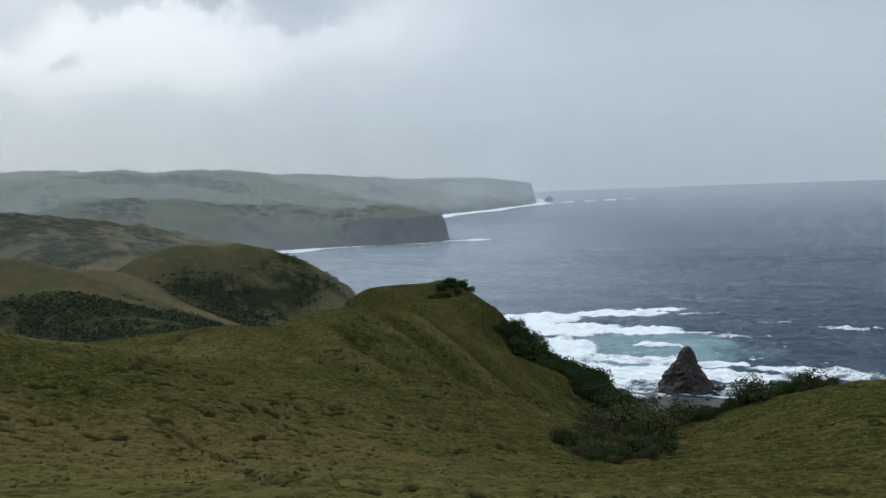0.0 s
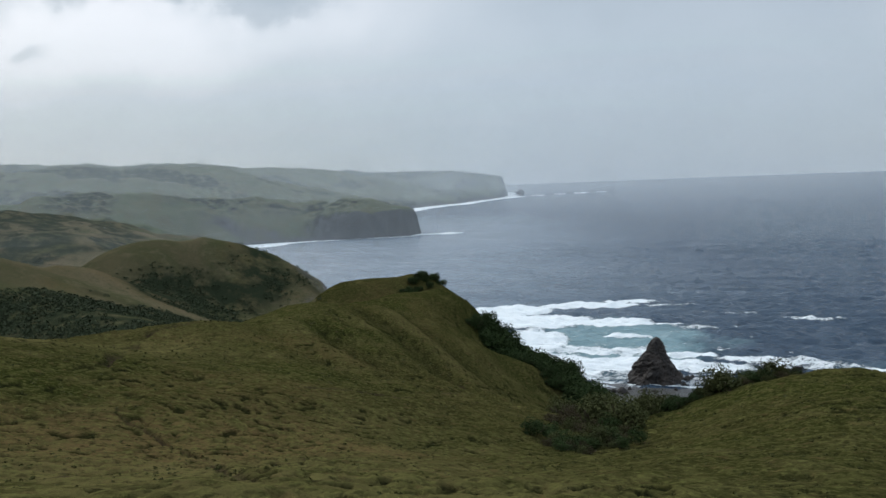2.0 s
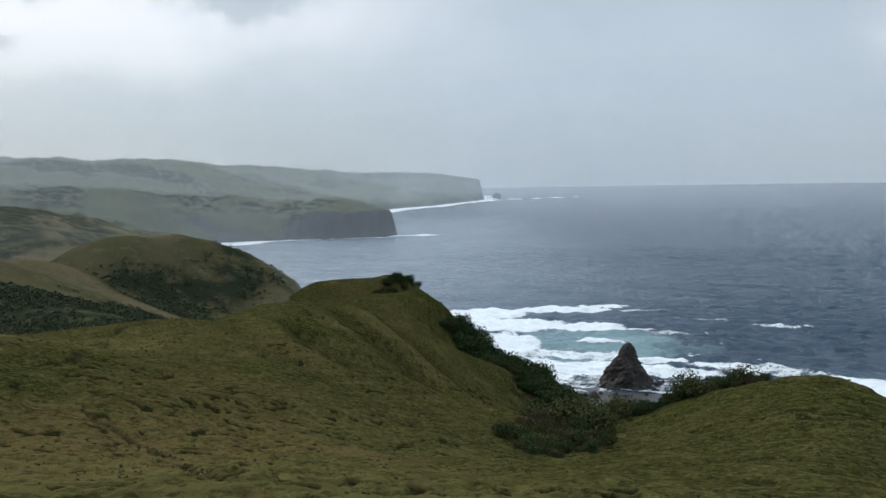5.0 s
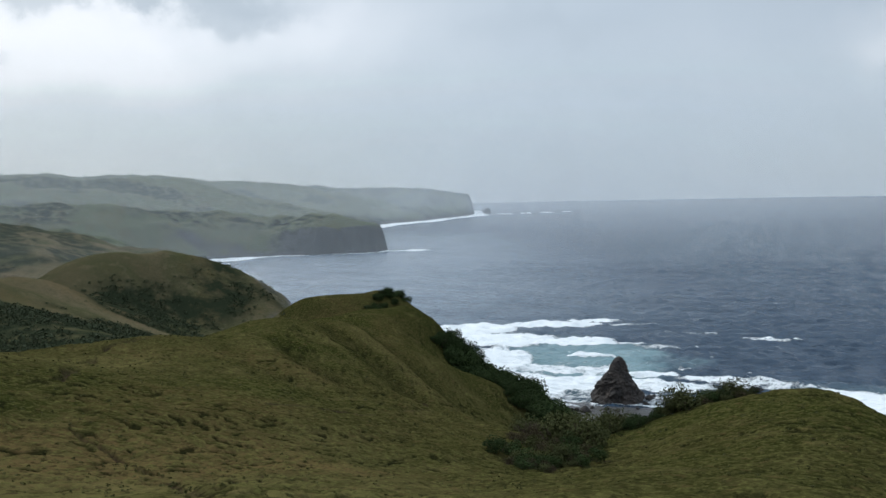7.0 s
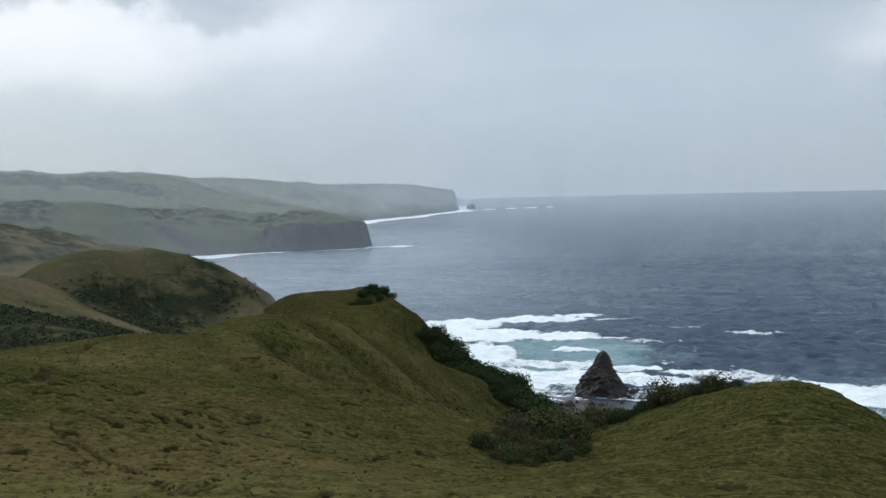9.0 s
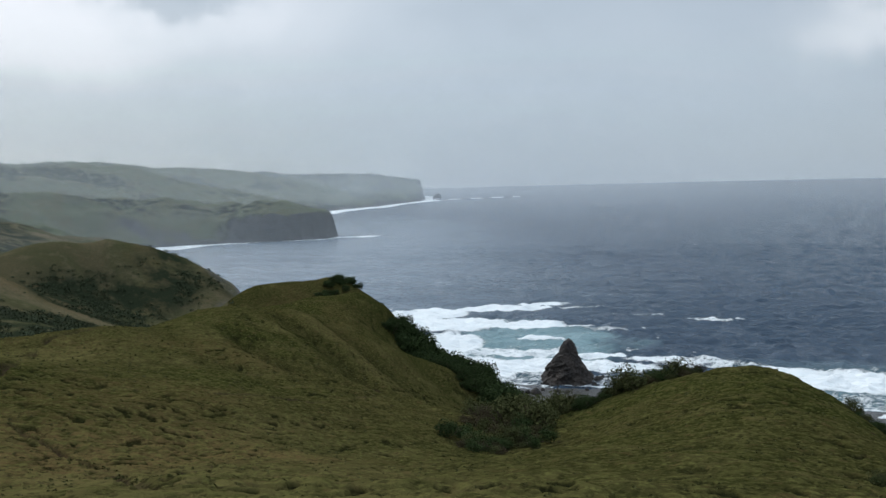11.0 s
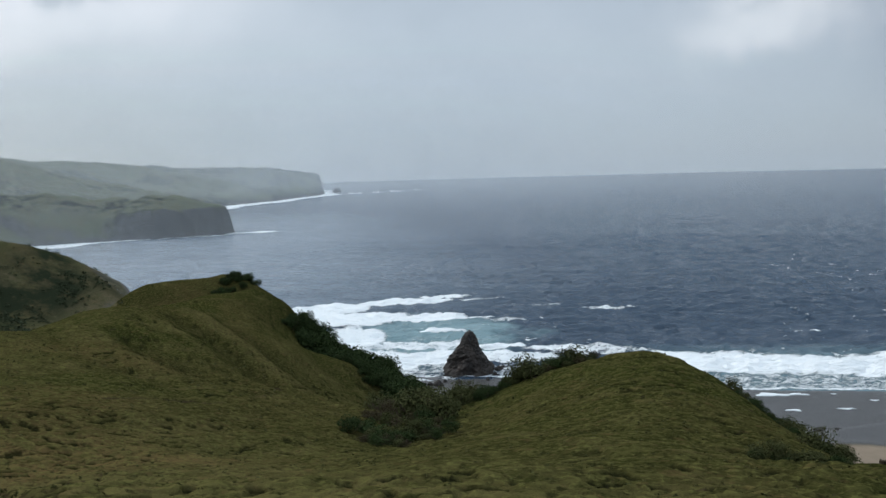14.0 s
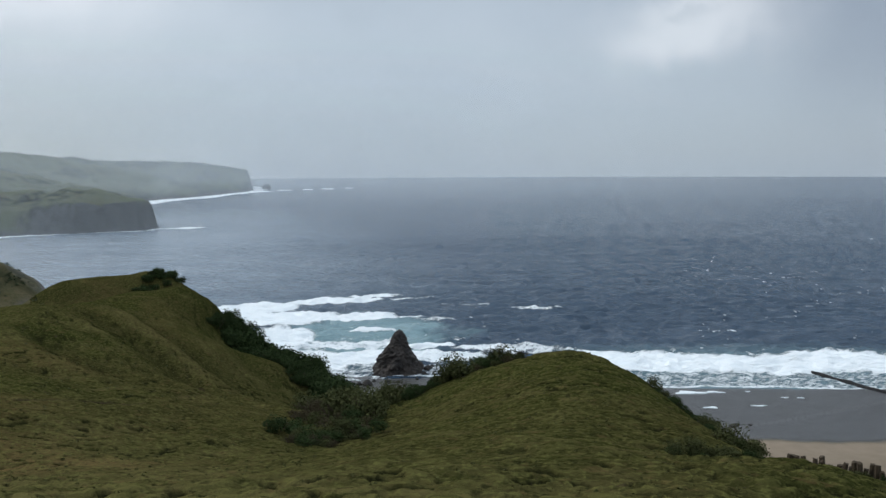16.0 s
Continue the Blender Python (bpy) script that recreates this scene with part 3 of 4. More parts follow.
for pts, width, depth in (
    ([(-10, 64), (-4, 68), (2, 70)], 0.4, 0.15),
    ([(-24.9, 59), (-28, 68), (-30.5, 76), (-33, 85), (-34, 90.5), (-33.5, 96), (-31.2, 100), (-28.8, 100.5)], 0.75, 0.7),
    ([(-18, 43.5), (-14, 39.2), (-10.5, 33.5), (-8.4, 29.9), (-6, 22), (-4.2, 16.6)], 0.42, 0.28),
):
    tr = track(pts, width) * smooth(-0.5, 0.1, fbm(LX, LY, 3.5, 3))
    soil = np.maximum(soil, tr * 0.85)
    LZ = LZ - tr * depth
cols, rows_n = len(AZ), len(RADII)
band = np.exp(-((LR - 41 - 5 * fbm(LX, LY, 14, 2)) / 5.0) ** 2) * smooth(8, -8, LX)
lip = np.exp(-((LR - 88) / 7.0) ** 2) * smooth(-18, -30, LX)
# straw drifts, plus a lit tone painted on runnel ridges and near west slope
dry = np.clip(0.75 * smooth(62, 30, LR) * smooth(16, -10, LX) + 0.8 * lip + 0.8 * runnels(LX, LY) * smooth(170, 150, LR) + 0.50 * fbm(LX, LY, 24, 4) + 0.15 * fbm(LX, LY, 5, 2) + smooth(200, 250, LR) * (0.7 * smooth(0.55, 0.95, spurs(LX, LY)) - 0.05) - 0.25 * smooth(10, 30, LX), 0, 1)
russet = np.clip(0.9 * band + 0.5 * smooth(0.1, 0.4, fbm(LX + 70, LY, 19, 3)) * smooth(12, -6, LX), 0, 1)
# the pit mask takes in the runnel grooves, to paint them shaded
parts_of_land = {"russet": russet, "tussock": smooth(0.0, 0.45, tussock(LX, LY)) * smooth(170, 80, LR), "pit_shade": np.maximum(pits(LX, LY) * smooth(190, 110, LR), 0.35 * smooth(-0.15, -0.8, runnels(LX, LY))), "dry": dry, "sand": sand, "reef": reef, "rock": rock, "scrub": scrub, "soil": soil}
above = lambda q: LZ[q].max(1) > -2.5
LK = LR + 58 * (LX < -27) * (LR < 300)   # the valley's far side belongs to the hills beyond
ring = lambda lo, hi: (lambda q: above(q) & (LK[q].mean(1) >= lo) & (LK[q].mean(1) < hi))
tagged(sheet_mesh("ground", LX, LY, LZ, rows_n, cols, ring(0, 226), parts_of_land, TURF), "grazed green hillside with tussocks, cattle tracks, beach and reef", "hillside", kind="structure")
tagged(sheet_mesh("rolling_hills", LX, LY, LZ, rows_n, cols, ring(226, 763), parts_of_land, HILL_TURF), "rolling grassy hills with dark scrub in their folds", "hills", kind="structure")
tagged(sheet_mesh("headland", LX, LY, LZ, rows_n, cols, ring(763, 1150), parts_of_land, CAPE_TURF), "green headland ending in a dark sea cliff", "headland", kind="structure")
tagged(sheet_mesh("far_coast", LX, LY, LZ, rows_n, cols, ring(1150, 9000), parts_of_land, CAPE_TURF), "distant hilly coast in hazy pale colour behind haze sheets", "coast", kind="structure")

# ---- the sea ----
SA = np.concatenate([np.arange(-180, -36, 6.0), np.arange(-36, 59, 0.13), np.arange(60, 181, 6.0)])
SR = np.concatenate([[130, 170], np.arange(186, 430, 0.9), np.arange(432, 760, 2.4), np.geomspace(763, 1800, 120), np.geomspace(1820, 4900, 50)])
SX, SY = polar_sheet(SA, SR)
SS = shore_line(SX, SY)
SU = 0.917 * SX - 0.40 * SY
dist = np.hypot(SX, SY)
SZ = np.zeros_like(SX)
crest = np.zeros_like(SX)
wave_rng = np.random.default_rng(3)
warp_x, warp_y = 10 * fbm(SX, SY, 70, 2), 10 * fbm(SX + 300, SY, 70, 2)
for length, amp, spread, count in ((44, 0.12, 0.25, 3), (21, 0.15, 0.3, 4), (10, 0.20, 0.45, 6), (5.5, 0.17, 0.6, 6), (3.1, 0.08, 0.8, 4)):
    for _ in range(count):
        bearing = math.atan2(0.40, 0.917) + wave_rng.normal(0, spread)
        lam = length * wave_rng.uniform(0.8, 1.25)
        ph = wave_rng.uniform(0, 6.28)
        s = ((SX + warp_x) * math.sin(bearing) + (SY + warp_y) * math.cos(bearing)) * (6.283 / lam) + ph
        fade = smooth(lam * 150, lam * 60, dist)
        SZ += amp * fade * ((1 - np.abs(np.sin(s / 2))) * 2 - 0.75) * (0.6 + 0.8 * value_noise(SX / lam / 3 + ph, SY / lam / 3))
calm = smooth(232, 262, SS)
bay = smooth(40, -60, SX - np.interp(SY, [250, 400, 900], [20, 20, 120])) * smooth(300, 420, SY)
SZ *= (0.12 + 0.88 * calm) * (1 - 0.55 * bay)
foam = np.zeros_like(SX)
# whitecaps where crests are high, in gusty patches
gust = smooth(-0.15, 0.5, fbm(SX, SY, 130, 3))
cap = smooth(1.08, 1.6, SZ + 0.5 * fbm(SX, SY, 9, 3)) * (0.35 + 0.65 * gust) * smooth(900, 250, dist)
streak = value_noise(SU / 6.5 + 31, SS / 1.4) * 0.75 + 0.25 * value_noise(SU / 2.1, SS / 0.9 + 9)
cap = np.maximum(cap * 0.8, smooth(0.86, 0.93, streak + 0.14 * (gust - 0.5)) * smooth(0.05, 0.5, gust + 0.25) * smooth(900, 300, dist) * (1 - 0.8 * bay) * 0.8)
far_cap = smooth(0.88, 0.95, value_noise(SU / 9 + 7, SS / 4.5)) * smooth(300, 420, dist) * smooth(1300, 700, dist) * gust * (1 - 0.9 * bay) * 0.35
foam = np.maximum.reduce([foam, cap, far_cap])
# surf along the reef's edge, and the broken water over the shoal by the sea stack
wobble = 7 * fbm(SX, SY, 38, 4)
right = smooth(18, 40, SU)
surf = smooth(246, 254, SS + wobble * 0.5) * smooth(282, 271, SS + 0.9 * wobble + 4.5 * np.sin(SU * 0.072 + 1.0)) * right
SE = SS - 11 * smooth(25, 5, SU)
swash = smooth(231, 234, SE + 2.5 * fbm(SX, SY, 25, 3)) * smooth(258, 246, SE) * 0.56
edge_line = smooth(1.6, 0.4, np.abs(SE + 2.5 * fbm(SX, SY, 25, 3) - 233.5)) * 0.9
foam = np.maximum.reduce([foam, surf * (1.15 + 0.45 * fbm(SX, SY, 14, 4)), swash * (SX > 48), edge_line * (SX > 48)])


def patch(cx, cy, along, across, turn=0.0, rag=0.6):
    ct, st = math.cos(radians(turn)), math.sin(radians(turn))
    px, py = (SX - cx) * ct + (SY - cy) * st, -(SX - cx) * st + (SY - cy) * ct
    d = np.sqrt((px / along) ** 2 + (py / across) ** 2) + rag * fbm(SX, SY, 22, 5, 0.6)
    return smooth(1.25, 0.70, d)


for cx, cy, al, ac, tu, amount, rag in (
    (46, 376, 21, 15, -8, 1.5, 0.35), (90, 381, 25, 8, -10, 1.5, 0.35), (112, 388, 14, 4, -14, 1.25, 0.4),
    (56, 345, 25, 17, -9, 1.5, 0.35), (88, 335, 23, 8, -12, 1.5, 0.35), (112, 327, 8, 3, -15, 1.0, 0.5),
    (87, 305, 11, 3.6, -14, 1.45, 0.35), (46, 306, 15, 28, -9, 1.45, 0.35), (52, 263, 15, 20, -11, 1.3, 0.45), (68, 262, 17, 10, -14, 1.2, 0.5),
    (101, 270, 12, 4.5, -18, 1.35, 0.4), (99, 254, 18, 9, -21, 0.95, 0.55), (119, 258, 15, 4, -24, 0.95, 0.55), (132, 250, 20, 8, -22, 0.75, 0.6),
    (70, 285, 26, 10, -12, 0.85, 0.6), (122, 318, 16, 3, -16, 0.6, 0.6), (128, 372, 16, 2.6, -14, 0.7, 0.6), (60, 232, 14, 6, -12, 0.55, 0.6), (150, 345, 14, 3, -18, 0.6, 0.6),
    (178, 322, 16, 2.6, -24, 0.72, 0.6), (30, 924, 44, 9, 2, 1.3, 0.6), (-60, 899, 80, 6, 4, 1.15, 0.6), (-165, 850, 28, 12, 40, 1.25, 0.6),
):
    foam = np.maximum(foam, patch(cx, cy, al, ac, tu, rag) * amount)
# smooth backs of the breakers between the white sheets
for cx, cy, al, ac, tu, amount in ((94, 360, 24, 5.5, -11, 0.95), (94, 318, 25, 6.0, -13, 0.9), (72, 311, 7, 5, -12, 0.9), (80, 293, 20, 6, -13, 0.6)):
    foam = foam * (1 - amount * patch(cx, cy, al, ac, tu, 0.3))
# white water along the far coasts
xc = np.interp(SY, COAST_Y, COAST_X)
off = SX - xc
foam = np.maximum(foam, smooth(16, 5, off + 8 * fbm(SX, SY, 60, 3)) * smooth(760, 820, SY) * smooth(1050, 1000, SY) * 0.95)
far_surf = smooth(75, 20, off + 30 * fbm(SX, SY, 160, 3)) * smooth(1450, 1700, SY)
reef_line = smooth(20, 7, np.abs(SY - 2330 - 0.45 * (SX - 385) - 10 * fbm(SX, SY, 80, 3))) * smooth(300, 360, SX) * smooth(700, 560, SX)
foam = np.maximum.reduce([foam, far_surf * 1.4, reef_line * 1.4])
SZ += 0.7 * foam * smooth(230, 250, SS) * smooth(700, 500, dist) * (0.5 + fbm(SX, SY, 7, 4))
# where the bay's painted sky reflection lies
bay_sheen = smooth(190, -40, SX - 0.10 * SY) * smooth(290, 420, SY) * smooth(1500, 1000, SY)
shoal = np.maximum(patch(76, 296, 42, 46, -12, 0.35) * 0.75, smooth(300, 262, SS + wobble) * 0.45 * right)
tagged(sheet_mesh("sea", SX, SY, SZ, len(SR), len(SA), lambda q: np.ones(len(q), bool), {"foam": foam, "shoal": shoal, "bay_sheen": bay_sheen}, SEAWATER), "rough grey-blue sea with whitecaps and surf", "sea", kind="structure")


# ---- see-through sheets added to imitate haze over the sea ----
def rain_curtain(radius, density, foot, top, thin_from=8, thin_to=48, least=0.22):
    """An added haze sheet, leaning back to catch more sky light; denser to the west, fading out upwards."""
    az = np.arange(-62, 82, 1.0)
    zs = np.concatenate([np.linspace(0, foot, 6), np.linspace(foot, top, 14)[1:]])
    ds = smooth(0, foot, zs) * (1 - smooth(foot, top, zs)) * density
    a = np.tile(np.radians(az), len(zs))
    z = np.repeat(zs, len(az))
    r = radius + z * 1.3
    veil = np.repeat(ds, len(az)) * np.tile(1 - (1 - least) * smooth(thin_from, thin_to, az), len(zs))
    ob = sheet_mesh("rain_curtain", r * np.sin(a), r * np.cos(a), z, len(zs), len(az), lambda q: np.ones(len(q), bool), {"veil": veil}, HAZE)
    return tagged(ob, "see-through pale grey sheet standing in for distance haze", "rain mist", kind="stuff")


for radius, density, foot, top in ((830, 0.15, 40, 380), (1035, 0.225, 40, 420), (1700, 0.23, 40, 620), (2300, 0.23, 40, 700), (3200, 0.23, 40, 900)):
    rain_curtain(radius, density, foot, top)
# low haze sheets, added to brighten the western bay and thinning out to the east
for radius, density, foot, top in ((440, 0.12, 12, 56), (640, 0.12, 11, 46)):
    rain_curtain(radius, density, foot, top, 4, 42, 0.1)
# a thin haze sheet, added to set the western hills apart
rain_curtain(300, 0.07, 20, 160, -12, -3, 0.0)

# ---- helpers for things ----
def part(name, bm, mat, parent, label=""):
    me = bpy.data.meshes.new(name)
    bm.to_mesh(me)
    bm.free()
    me.materials.append(mat)
    ob = new(name, me)
    ob.parent = parent
    if label:
        tagged(ob, label)
    return ob


def raw_mesh(name, verts, faces, mat, flat=True):
    me = bpy.data.meshes.new(name)
    me.from_pydata([tuple(v) for v in verts], [], [tuple(f) for f in faces])
    if not flat:
        me.polygons.foreach_set("use_smooth", np.ones(len(me.polygons), dtype=bool))
    me.materials.append(mat)
    return me


# ---- the sea stack and its rocks ----
def rock_mesh(name, profile, seed, mat, rings=56, sides=72, lump=0.16, lean=(0.0, 0.0), squash=1.0):
    """A rock turned from a profile of (height, radius), then broken up by noise into ledges and clefts."""
    hs, rs = [p[0] for p in profile], [p[1] for p in profile]
    span = max(rs)
    verts, faces = [], []
    for i in range(rings):
        z = hs[0] + (hs[-1] - hs[0]) * i / (rings - 1)
        r0 = float(np.interp(z, hs, rs))
        t = i / (rings - 1)
        for k in range(sides):
            a = k * 6.28318 / sides
            p = Vector((math.cos(a) * r0, math.sin(a) * r0, z)) / span
            q = p + Vector((seed, seed * 0.7, seed * 1.3))
            big = noise.fractal(q * 1.6, 0.9, 2.0, 3)
            crag = noise.ridged_multi_fractal(q * 3.6, 0.9, 2.1, 4, 0.9, 2.0) - 1.0
            fine = noise.fractal(q * 11.0, 0.8, 2.0, 3)
            r = r0 * (1 + lump * 1.5 * big) + min(r0, span * 0.3) * lump * (0.9 * crag + 0.9 * fine)
            r = max(r, 0.02 * span)
            zz = z + lump * r0 * 0.25 * noise.fractal(q * 4.0 + Vector((9, 0, 0)), 0.9, 2.0, 2)
            verts.append((math.cos(a) * r + lean[0] * t, math.sin(a) * r * squash + lean[1] * t, zz))
    for i in range(rings - 1):
        for k in range(sides):
            n = (k + 1) % sides
            faces.append((i * sides + k, i * sides + n, (i + 1) * sides + n, (i + 1) * sides + k))
    verts.append((lean[0], lean[1], hs[-1] + 0.03 * span))
    for k in range(sides):
        faces.append(((rings - 1) * sides + k, (rings - 1) * sides + (k + 1) % sides, len(verts) - 1))
    return raw_mesh(name, verts, faces, mat)


sea_pinnacle = new("rock_pinnacle", rock_mesh("rock_pinnacle", [(-3, 9.0), (0, 8.7), (1.5, 8.2), (3, 7.3), (5.7, 6.0), (7.5, 4.9), (9.3, 4.0), (10.4, 3.3), (12, 2.5), (13.3, 1.8), (14.2, 1.2), (14.6, 0.4)], 5.3, STACK_ROCK, 90, 110, 0.17, (0.8, 0), 0.85))
sea_pinnacle.location = (77, 239, 0)
tagged(sea_pinnacle, "dark pointed pinnacle of brown rock standing in surf", "rock pinnacle")
boulder_meshes = [rock_mesh("boulder", [(-0.6, 1.0), (0, 1.1), (0.5, 0.95), (0.9, 0.6), (1.15, 0.15)], 3.1 + i, STACK_ROCK, 14, 18, 0.22) for i in range(4)]
for i, (bx, by, size) in enumerate(((88, 238, 1.6), (90.5, 241, 0.7), (63, 227, 1.7), (60.5, 228.5, 0.9), (66, 230, 0.7), (70, 228, 1.1), (56, 224, 1.0), (73, 226, 0.8), (84, 231, 1.0), (80, 227, 0.7), (92, 236, 0.6))):
    ob = new("boulder", boulder_meshes[i % 4])
    ob.matrix_basis = pose(bx, by, 0.0, 0, 0, i * 67) @ Matrix.Diagonal((size, size * 0.9, size * (0.8 + 0.13 * (i % 5)), 1))
    tagged(ob, "dark wet boulder standing in shallow surf", "boulder", "boulders round the sea stack")
reef_rng = random.Random(11)
for i in range(26):
    s, u = reef_rng.uniform(185, 198), reef_rng.uniform(66, 150)
    if i < 9:
        s, u = 194 + reef_rng.gauss(0, 2.2), 72 + reef_rng.gauss(0, 4)
    bx, by = 0.40 * s + 0.917 * u, 0.917 * s - 0.40 * u
    size = reef_rng.uniform(0.35, 1.1)
    ob = new("boulder", boulder_meshes[i % 4])
    ob.matrix_basis = pose(bx, by, 0.15, 0, 0, i * 51) @ Matrix.Diagonal((size * 1.5, size, size * 0.45, 1))
    tagged(ob, "low dark rock on the wet reef flat", "rock", "rocks on the reef flat")


def rock_rib():
    """A straight, low rib of dark rock that runs out across the reef into the surf."""
    n, m = 90, 9
    verts, faces = [], []
    for i in range(n):
        t = i / (n - 1)
        s, u = 251 - 48 * t, 115.5 + 25 * t
        for k in range(m):
            w = (k / (m - 1) - 0.5) * 2
            x, y = 0.40 * s + 0.917 * (u + w * 1.7), 0.917 * s - 0.40 * (u + w * 1.7)
            verts.append([x, y, (1.3 + 0.12 * math.sin(t * 31)) * (1 - abs(w) ** 2.5) - 0.5])
    v = np.array(verts)
    v[:, 2] += 0.35 * fbm(v[:, 0], v[:, 1], 3.0, 4, 0.6) * (v[:, 2] > -0.3)
    for i in range(n - 1):
        for k in range(m - 1):
            faces.append((i * m + k, i * m + k + 1, (i + 1) * m + k + 1, (i + 1) * m + k))
    return raw_mesh("rock_rib", v, faces, REEF_ROCK)


tagged(new("rock_rib", rock_rib()), "straight dark rib of rock crossing the wet reef", "rock ledge")
islet = new("islet", rock_mesh("islet", [(-4, 17), (0, 15), (5, 14), (10, 12), (15, 8), (18, 2)], 9.3, STACK_ROCK, 20, 40, 0.12, (2, 0)))
islet.location = (358, 2500, 0)
tagged(islet, "small rocky islet off the distant cape", "islet")


# ---- shrubs ----
def foliage(rnd, width, tall, leaves, leaf, blobs):
    """Leaf blades in overlapping clumps, as one mesh: an uneven dome with gaps."""
    centres = []
    for _ in range(blobs):
        a, d = rnd.uniform(0, 6.283), width * 0.36 * math.sqrt(rnd.random())
        z = tall * rnd.uniform(0.25, 0.78) * (1 - 0.5 * d / width)
        centres.append((d * math.cos(a), d * math.sin(a), z, rnd.uniform(0.16, 0.30) * width))
    verts, faces = [], []
    for _ in range(leaves):
        cx, cy, cz, cr = rnd.choice(centres)
        v = Vector((rnd.gauss(0, 1), rnd.gauss(0, 1), rnd.gauss(0.25, 0.9))).normalized()
        p = Vector((cx, cy, cz)) + v * cr * rnd.uniform(0.72, 1.12)
        p.z = max(p.z, 0.05)
        n = (v + Vector((rnd.gauss(0, 0.5), rnd.gauss(0, 0.5), rnd.gauss(0.2, 0.5)))).normalized()
        t = n.orthogonal().normalized()
        t = (Matrix.Rotation(rnd.uniform(0, 6.283), 3, n) @ t)
        b = n.cross(t)
        s = leaf * rnd.uniform(0.6, 1.35)
        i = len(verts)
        verts += [p - t * s, p + b * s * 0.45 + n * s * 0.12, p + t * s, p - b * s * 0.45 + n * s * 0.12]
        faces.append((i, i + 1, i + 2, i + 3))
    return verts, faces


def stems(rnd, width, tall, count):
    """Thin forked stems from the root up into the crown."""
    verts, faces = [], []

    def limb(p, d, length, radius, depth):
        q = p + d * length
        side = d.orthogonal().normalized()
        other = d.cross(side)
        i = len(verts)
        for c, r in ((p, radius), (q, radius * 0.6)):
            for k in range(4):
                verts.append(c + (side * math.cos(k * 1.571) + other * math.sin(k * 1.571)) * r)
        for k in range(4):
            faces.append((i + k, i + (k + 1) % 4, i + 4 + (k + 1) % 4, i + 4 + k))
        if depth:
            for _ in range(rnd.randint(2, 3)):
                limb(q, (d + Vector((rnd.gauss(0, 0.5), rnd.gauss(0, 0.5), rnd.gauss(0.1, 0.3)))).normalized(), length * rnd.uniform(0.55, 0.8), radius * 0.6, depth - 1)

    for _ in range(count):
        d = Vector((rnd.gauss(0, 0.45), rnd.gauss(0, 0.45), 1)).normalized()
        limb(Vector((0, 0, -0.3)), d, tall * 0.42, 0.045 * tall / 2, 2)
    return verts, faces


def shrub(label, width, tall, leaves, leaf, blobs, leaf_mat, seed, stem_count=4):
    rnd = random.Random(seed)
    root = new("shrub")
    v, f = stems(rnd, width, tall, stem_count)
    st = new("trunk", raw_mesh("trunk", v, f, TWIG))
    st.parent = root
    if leaves:
        v, f = foliage(rnd, width, tall, leaves, leaf, blobs)
        fo = new("foliage", raw_mesh("foliage", v, f, leaf_mat))
        fo.parent = root
    return tagged(root, label, "shrub")


DARK_SHRUBS = [shrub("dense dark-green windswept shrub on the grassy slope", 2.6, 2.2, 1300, 0.11, 14, LEAF_DARK, 20 + i) for i in range(4)]
OLIVE_SHRUBS = [shrub("olive-green windswept shrub on the hillside", 2.5, 1.9, 1000, 0.11, 13, LEAF_OLIVE, 40 + i) for i in range(3)]
DRY_SHRUBS = [shrub("half-bare brown shrub with dry twigs in the gully", 2.4, 2.2, 520, 0.10, 12, LEAF_BROWN, 60 + i, 12) for i in range(3)]
BARE_SHRUBS = [shrub("leafless grey twiggy bush in the gully", 1.8, 2.5, 0, 0, 1, LEAF_BROWN, 80 + i, 14) for i in range(2)]
placed = set()
plant_rng = random.Random(5)


def plant(kinds, x, y, scale, group, sink=0.15):
    src = plant_rng.choice(kinds)
    m = pose(x, y, height(x, y) - sink * scale, plant_rng.gauss(0, 5), plant_rng.gauss(0, 5), plant_rng.uniform(0, 360)) @ Matrix.Diagonal((scale * plant_rng.uniform(0.85, 1.2), scale * plant_rng.uniform(0.85, 1.2), scale * plant_rng.uniform(0.8, 1.15), 1))
    if src.name in placed:
        ob = copy_thing(src, m)
    else:
        src.matrix_basis = m
        placed.add(src.name)
        ob = src
    return tagged(ob, group=group)


def thicket(line, count, jitter, sizes, kinds, group):
    p = densify([(a, b, 0) for a, b in line], 60)
    for i in range(count):
        q = p[min(59, int((i + plant_rng.random()) / count * 60))]
        plant(kinds, q[0] + plant_rng.gauss(0, jitter), q[1] + plant_rng.gauss(0, jitter), plant_rng.uniform(*sizes), group)


